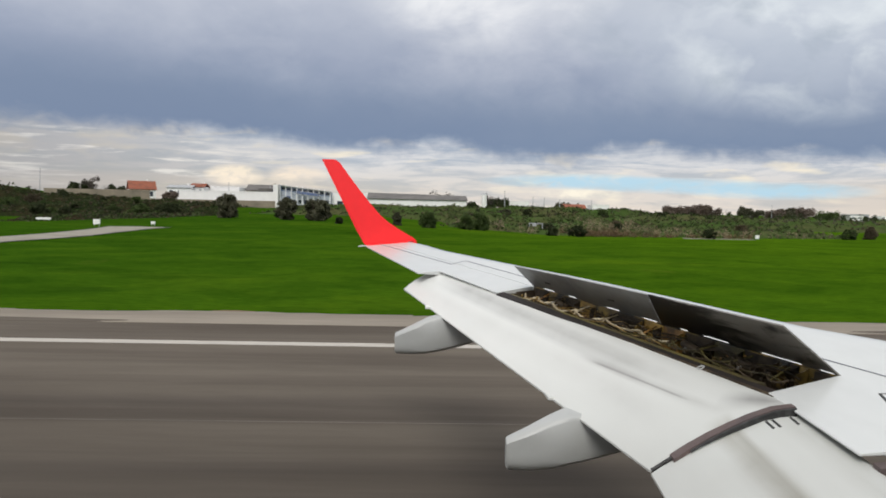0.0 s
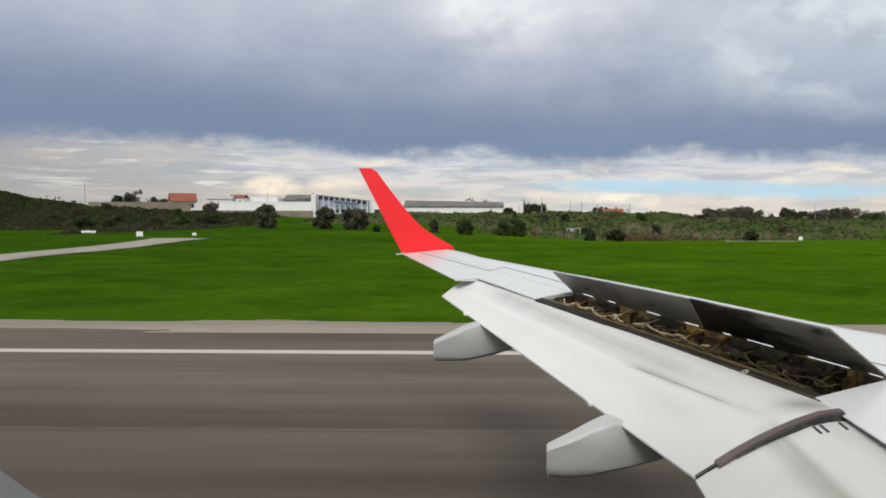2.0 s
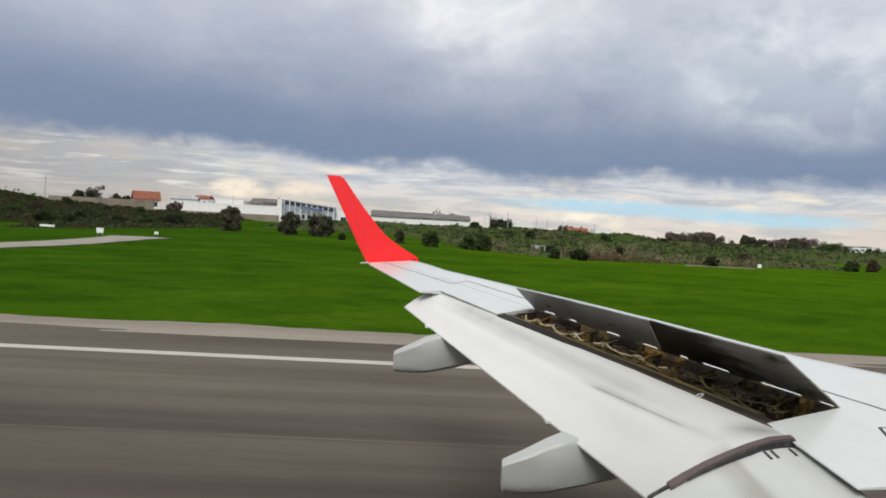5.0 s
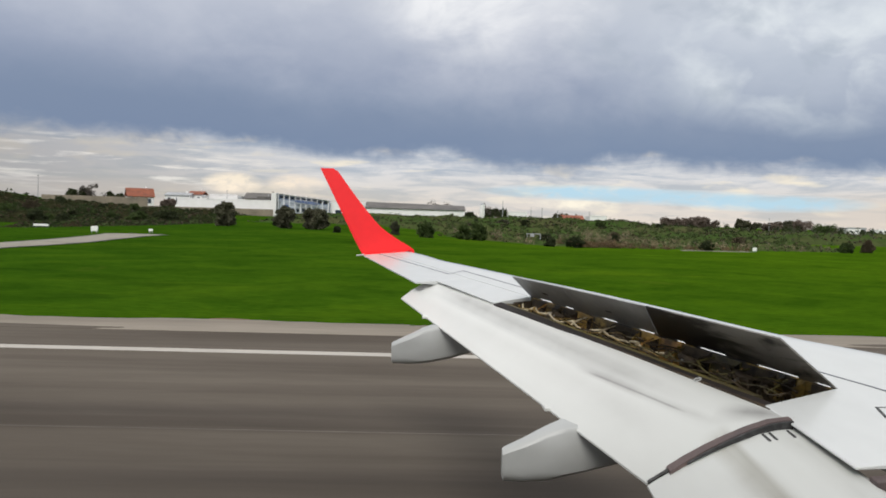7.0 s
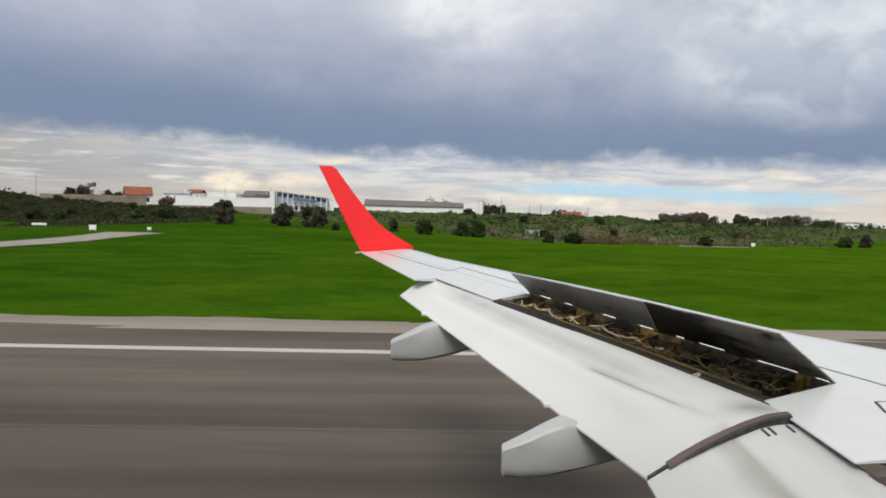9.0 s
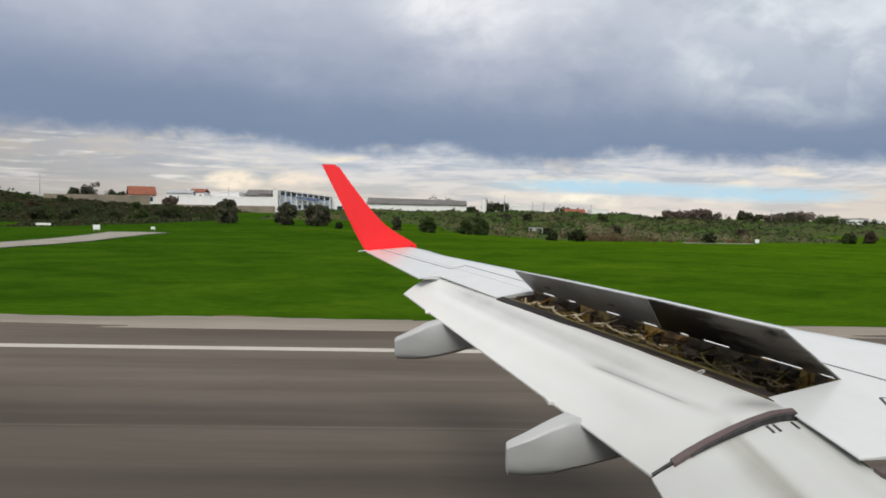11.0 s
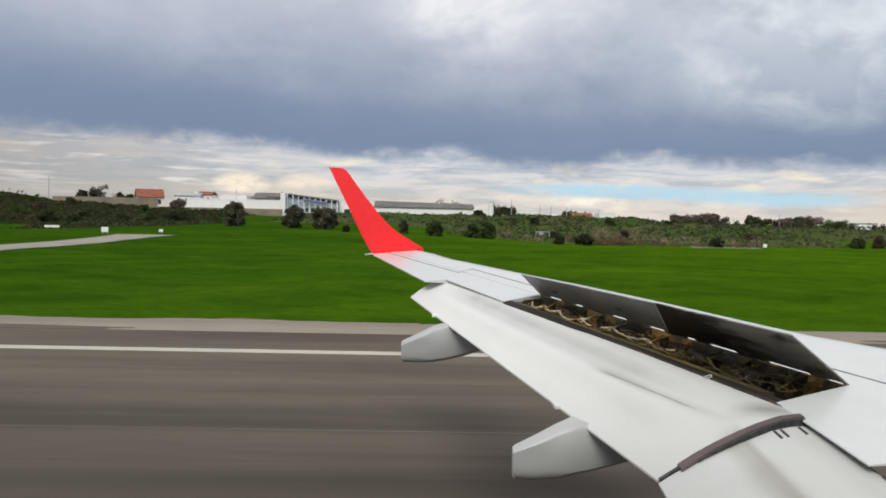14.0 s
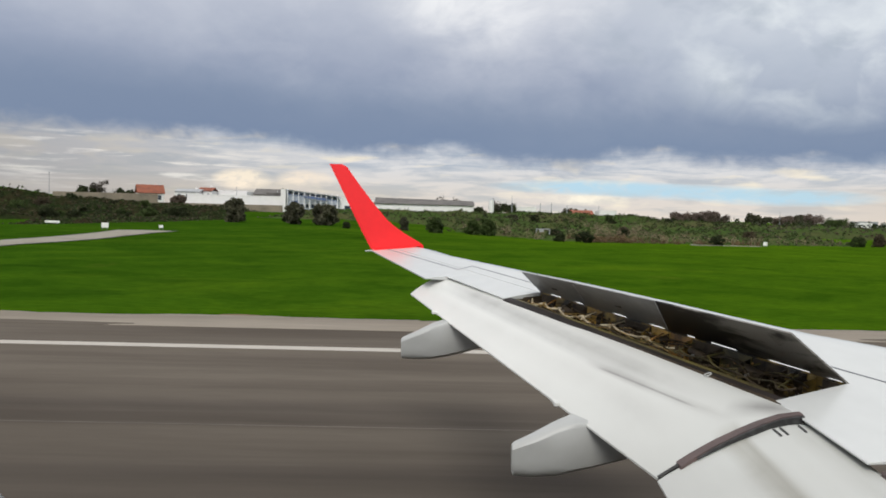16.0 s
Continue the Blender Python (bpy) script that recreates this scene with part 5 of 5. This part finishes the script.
of = thing("office_building", "pale blue-grey office building with white posts and blue sign", "office building", (-38.6, 289, 3.4), "buildings beyond the field")
part("wall", loft([[(x, 289, 1.9), (x, 313, 1.9), (x, 313, office_top(x)), (x, 289, office_top(x))] for x in (OX0, OX1)]), OFFICEWALL, of)
part("roof_edge", loft([[(x, 287.6, office_top(x)), (x, 289.4, office_top(x)), (x, 289.4, office_top(x) + 0.22), (x, 287.6, office_top(x) + 0.22)] for x in (OX0, OX1)]), WALLGREY, of, "pale grey roof edge")
for i in range(10):
    xx = OX0 + 0.1 + i * 1.94
    part("post", box(xx, xx + 0.24, 287.7, 288.0, 1.9, office_top(xx) + 0.55), WALLWHITE, of, "white steel post")
    if i < 9:
        part("window_frame", box(xx + 0.2, xx + 1.9, 288.92, 289.05, office_top(xx) - 1.35, office_top(xx) - 0.45), BLUE, of, "blue window frame")
        opening(of, xx + 0.45, xx + 1.65, 288.9, office_top(xx + 1) - 1.15, office_top(xx + 1) - 0.6, WALLGREY)
        opening(of, xx + 0.5, xx + 1.6, 289, 4.2, 5.6, WALLWHITE)
for dz in (1.55, 3.4):
    part("rail", loft([[(x, 287.75, office_top(x) - dz), (x, 287.95, office_top(x) - dz), (x, 287.95, office_top(x) - dz + 0.18), (x, 287.75, office_top(x) - dz + 0.18)] for x in (OX0, OX1)]), BLUE if dz < 2 else WALLGREY, of)
part("entrance", box(-45.9, -43.6, 288.7, 289.02, 5.0, 6.9), BLUE, of, "blue entrance panel")
board = part("sign_board", loft([[(x, 287.45, office_top(x) - 2.2), (x, 287.6, office_top(x) - 2.2), (x, 287.6, office_top(x) - 0.95), (x, 287.45, office_top(x) - 0.95)] for x in (-41.6, -33.6)]), WALLGREY, of, "grey sign board")
for k in range(14):
    x0 = -41.4 + k * 0.55
    zt = office_top(x0)
    part("sign_bar", box(x0, x0 + 0.38, 287.36, 287.44, zt - 2.0, zt - 1.15), BLUE, board, "plain blue bar")
lk = flat_block("link_building", -29.5, -17.0, 290, 20, 3.4, 7.9, WALLWHITE, "white flat-roofed building with dark doorways", "building")
for xx in (-27.6, -22.5):
    opening(lk, xx, xx + 2.0, 290, 3.2, 5.4, WALLGREY, "door")
# shed with a low grey roof
sh = thing("shed", "long white shed under a low weathered grey roof", "shed", (0.7, 287, 3.2), "buildings beyond the field")
part("wall", box(-16.7, 18.0, 287, 303, 1.5, 6.55), WALLWHITE, sh)
prof = [(286.6, 6.45), (295, 8.55), (303.4, 6.45), (303.4, 6.65), (295, 8.8), (286.6, 6.65)]
part("roof", loft([[(xx, a, b - (0.0 if xx < 0 else 0.5) + (0.5 if b < 7 and xx > 0 else 0)) for a, b in prof] for xx in (-17.0, 18.3)]), ROOFGREY, sh, "weathered grey fibre roof")
# houses and blocks behind


def turned(ob, deg):
    ob.rotation_euler = (0, 0, radians(deg))
    return ob


turned(gable_house(-98.2, 298, 9.0, 9, 3.6, 2.9, WALLWHITE, TILE, "white house with an orange terracotta tiled roof", 3, z=4.6), 24)
gable_house(-87.5, 306, 9, 8, 4.6, 0.9, WALLWHITE, WALLGREY, "white house under a shallow grey roof", 3, z=4.6)
gable_house(-82, 310, 5, 8, 5.2, 1.1, WALLWHITE, TILE, "white house with an orange terracotta tiled roof", 2, z=4.6)
gable_house(-60, 326, 14, 12, 5.2, 2.2, WALLBEIGE, ROOFGREY, "beige building under a shallow grey roof", 4, z=4.0)
flat_block("outbuilding", -80, -68, 318, 12, 4.5, 10.0, WALLWHITE, "plain white flat-roofed block behind the warehouse", "building")
flat_block("outbuilding", 38, 46, 330, 10, 3.0, 6.9, WALLWHITE, "plain white low block behind the bank", "building")
flat_block("outbuilding", 73, 80, 335, 10, 3.0, 6.3, WALLWHITE, "plain white low block behind the bank", "building")
gable_house(66, 335, 8.5, 8, 2.2, 1.5, WALLBEIGE, TILE, "low house with a terracotta tiled roof", 2, z=2.6)
tagged(part("boundary_wall", box(-128, -92, 286, 286.5, 2.5, 7.75), WALLBEIGE, None), "long stained beige boundary wall on the bank", "wall", kind="structure")
# far town and hangars
for i, (x, y, w, h) in enumerate(((330, 640, 14, 3.4), (352, 650, 16, 4.6), (384, 660, 14, 3.8), (410, 655, 16, 5), (450, 670, 14, 5), (304, 560, 9, 3.2), (480, 690, 18, 6))):
    b = flat_block("far_block", x, x + w, y, 14, 1.2, 1.2 + h, (WALLBEIGE, WALLGREY, WALLWHITE)[i % 3], ("beige", "grey", "white")[i % 3] + " rendered block in the distant town", "building")
    for k in range(int(w / 4)):
        opening(b, x + 1 + 4 * k, x + 2.6 + 4 * k, y, 1.2 + h * 0.5, 1.2 + h * 0.75)
# silo and masts
tank = thing("water_tank", "slim white water tank behind the shed", "water tank", (25, 297, 3.4))
part("body", tube([(25, 297, 3.0), (25, 297, 9.0)], 0.95, 16), WALLWHITE, tank)
part("cap", tube([(25, 297, 8.98), (25, 297, 9.5)], 0.98, 16, taper=0.4), WALLGREY, tank)


def mast(x, y, h):
    z = float(ground_z(x, y))
    m = thing("light_pole", "thin grey lighting pole on the skyline", "lighting pole", (x, y, z), "poles on the skyline")
    part("pole", tube([(x, y, z - 0.3), (x, y, z + h)], 0.17, 8, taper=0.6), WALLGREY, m)
    part("head", box(x - 0.18, x + 0.18, y - 0.1, y + 0.1, z + h - 0.1, z + h + 0.1), WALLGREY, m)


for x, y, h in ((-131, 290, 9.5), (35, 320, 7.5), (49, 310, 5.0), (55, 310, 4.4), (-72, 318, 9), (-53, 300, 8), (78, 360, 6), (52, 360, 6), (230, 520, 9)):
    mast(x, y, h)

# ---- airfield signs and boxes ----


def sign(x, y, w, h, mat, label, lift=0.25, yaw=0.0, name="marker_board"):
    z = float(ground_z(x, y))
    e = thing(name, label, "airfield sign", (x, y, z), "airfield marker boards")
    part("board", box(x - w / 2, x + w / 2, y - 0.08, y + 0.08, z + lift, z + lift + h, 0.02), mat, e)
    for s in (-0.35, 0.35):
        part("leg", box(x + w * s - 0.04, x + w * s + 0.04, y - 0.04, y + 0.04, z - 0.1, z + lift + 0.02), STEEL, e)
    return e


sign(-67.6, 151, 2.7, 0.40, WALLWHITE, "low wide white marker board in the grass")
sign(-44.4, 115.5, 0.95, 0.70, WALLWHITE, "square white marker board beside the service road")
sign(-38.2, 120.5, 0.6, 0.38, WALLWHITE, "small white marker board beside the service road")
sign(77, 181, 0.9, 0.8, WALLWHITE, "square white marker board below the bank")
FX, FYD = 29.6, 199.0
fz = float(ground_z(FX, FYD))
gate = thing("metal_frame", "pale metal portal frame half hidden in scrub", "metal frame", (FX, FYD, fz))
for xx in (FX - 1.6, FX + 1.6):
    part("post", box(xx - 0.10, xx + 0.10, FYD - 0.15, FYD + 0.15, fz - 0.2, fz + 2.4, 0.02), WALLGREY, gate)
part("crossbar", box(FX - 1.8, FX + 1.8, FYD - 0.15, FYD + 0.15, fz + 2.3, fz + 2.5, 0.02), WALLGREY, gate)
part("cabinet", box(FX - 0.9, FX + 0.1, FYD - 0.15, FYD + 0.15, fz + 1.7, fz + 2.3, 0.02), WALLGREY, gate)
structure("service_path", sheet([(60, 179.6), (76, 180.2), (76, 181.4), (60, 180.8)], float(ground_z(68, 180.5)) - 0.3, float(ground_z(68, 180.5)) + 0.16), GRAVEL, "narrow pale path at the foot of the bank", "path")
bx = thing("equipment_box", "red metal equipment box on bare soil", "equipment box", (-71, 44, 0))
part("body", box(-71.6, -70.4, 43.6, 44.4, 0.1, 0.75, 0.03), REDPAINT, bx)
part("lid", box(-71.65, -70.35, 43.55, 44.45, 0.75, 0.80), REDPAINT, bx)
for xx in (-71.5, -70.5):
    part("foot", box(xx - 0.06, xx + 0.06, 43.7, 44.3, -0.05, 0.1), STEEL, bx)
for cx, cy, w in ((-70.5, 44, 3.2), (-80, 46, 2.2), (-6.1, 27.7, 0.75), (-180, 160, 14)):
    r = random.Random(int(cx))
    pts = [(cx + w * math.cos(a) * r.uniform(0.7, 1.1), cy + w * 0.35 * math.sin(a) * r.uniform(0.7, 1.1)) for a in (2 * math.pi * k / 14 for k in range(14))]
    zz = max(float(ground_z(px, py)) for px, py in pts)
    structure("soil_patch", sheet(pts, zz - 0.3, zz + 0.008), SOIL, "bare brown soil showing through the grass", "soil")

# ---- the knoll with the radar tower ----
TX, TY = -194.0, 224.0
tz = float(ground_z(TX, TY))
tower = thing("control_cabin", "small white tower with a dark flared cabin on top", "control tower", (TX, TY, tz))
part("wall", box(TX - 1.9, TX + 1.9, TY - 1.9, TY + 1.9, tz - 1.0, tz + 3.9), WALLWHITE, tower)
part("cabin", loft([[(TX - a, TY - a, z), (TX + a, TY - a, z), (TX + a, TY + a, z), (TX - a, TY + a, z)] for a, z in ((2.0, tz + 3.9), (2.6, tz + 5.3), (2.7, tz + 5.45))]), GLASS, tower, "dark flared glazed cabin")
part("annexe", box(TX + 2.2, TX + 5.4, TY - 1.5, TY + 1.5, tz - 1.0, tz + 2.1), WALLWHITE, tower)
part("aerial", tube([(TX + 1, TY, tz + 5.4), (TX + 1, TY, tz + 6.6)], 0.05), REDPAINT, tower)
MX = TX + 7.6
mz = float(ground_z(MX, TY))
radar = thing("radar_mast", "red and white lattice radar mast with a flat platform", "radar mast", (MX, TY, mz))
for k in range(6):
    z0, z1 = mz + k * 1.5, mz + (k + 1) * 1.5
    sec = part("mast_section", tube([(MX - 0.8, TY - 0.8, z0), (MX - 0.8, TY - 0.8, z1)], 0.09, 5), REDPAINT if k % 2 else WALLWHITE, radar)
    for sx, sy in ((0.8, -0.8), (0.8, 0.8), (-0.8, 0.8)):
        part("leg", tube([(MX + sx, TY + sy, z0), (MX + sx, TY + sy, z1)], 0.09, 5), REDPAINT if k % 2 else WALLWHITE, sec)
    for (ax, ay), (bx2, by2) in (((-0.8, -0.8), (0.8, -0.8)), ((0.8, -0.8), (0.8, 0.8)), ((0.8, 0.8), (-0.8, 0.8)), ((-0.8, 0.8), (-0.8, -0.8))):
        part("brace", tube([(MX + ax, TY + ay, z0), (MX + bx2, TY + by2, z1)], 0.06, 4), REDPAINT if k % 2 else WALLWHITE, sec)
part("platform", box(MX - 2.0, MX + 2.0, TY - 1.5, TY + 1.5, mz + 9.0, mz + 9.3), REDPAINT, radar)
part("antenna", box(MX - 1.6, MX + 1.6, TY - 0.2, TY + 0.2, mz + 10.2, mz + 10.8, 0.05), WALLWHITE, radar, "flat white radar antenna")
part("antenna_post", tube([(MX, TY, mz + 9.2), (MX, TY, mz + 10.3)], 0.15), REDPAINT, radar)
bm = bmesh.new()
prev = None
for u in np.linspace(0, 1, 16):
    x, y = TX - 3 + 34 * u, TY - 5 - 46 * u
    pair = [bm.verts.new((x + sx, y, float(ground_z(x + sx, y)) + 0.12)) for sx in (-1.4, 1.4)]
    if prev:
        bm.faces.new((prev[0], prev[1], pair[1], pair[0]))
    prev = pair
structure("tower_road", bm, GRAVEL, "pale track leading up to the tower", "road")
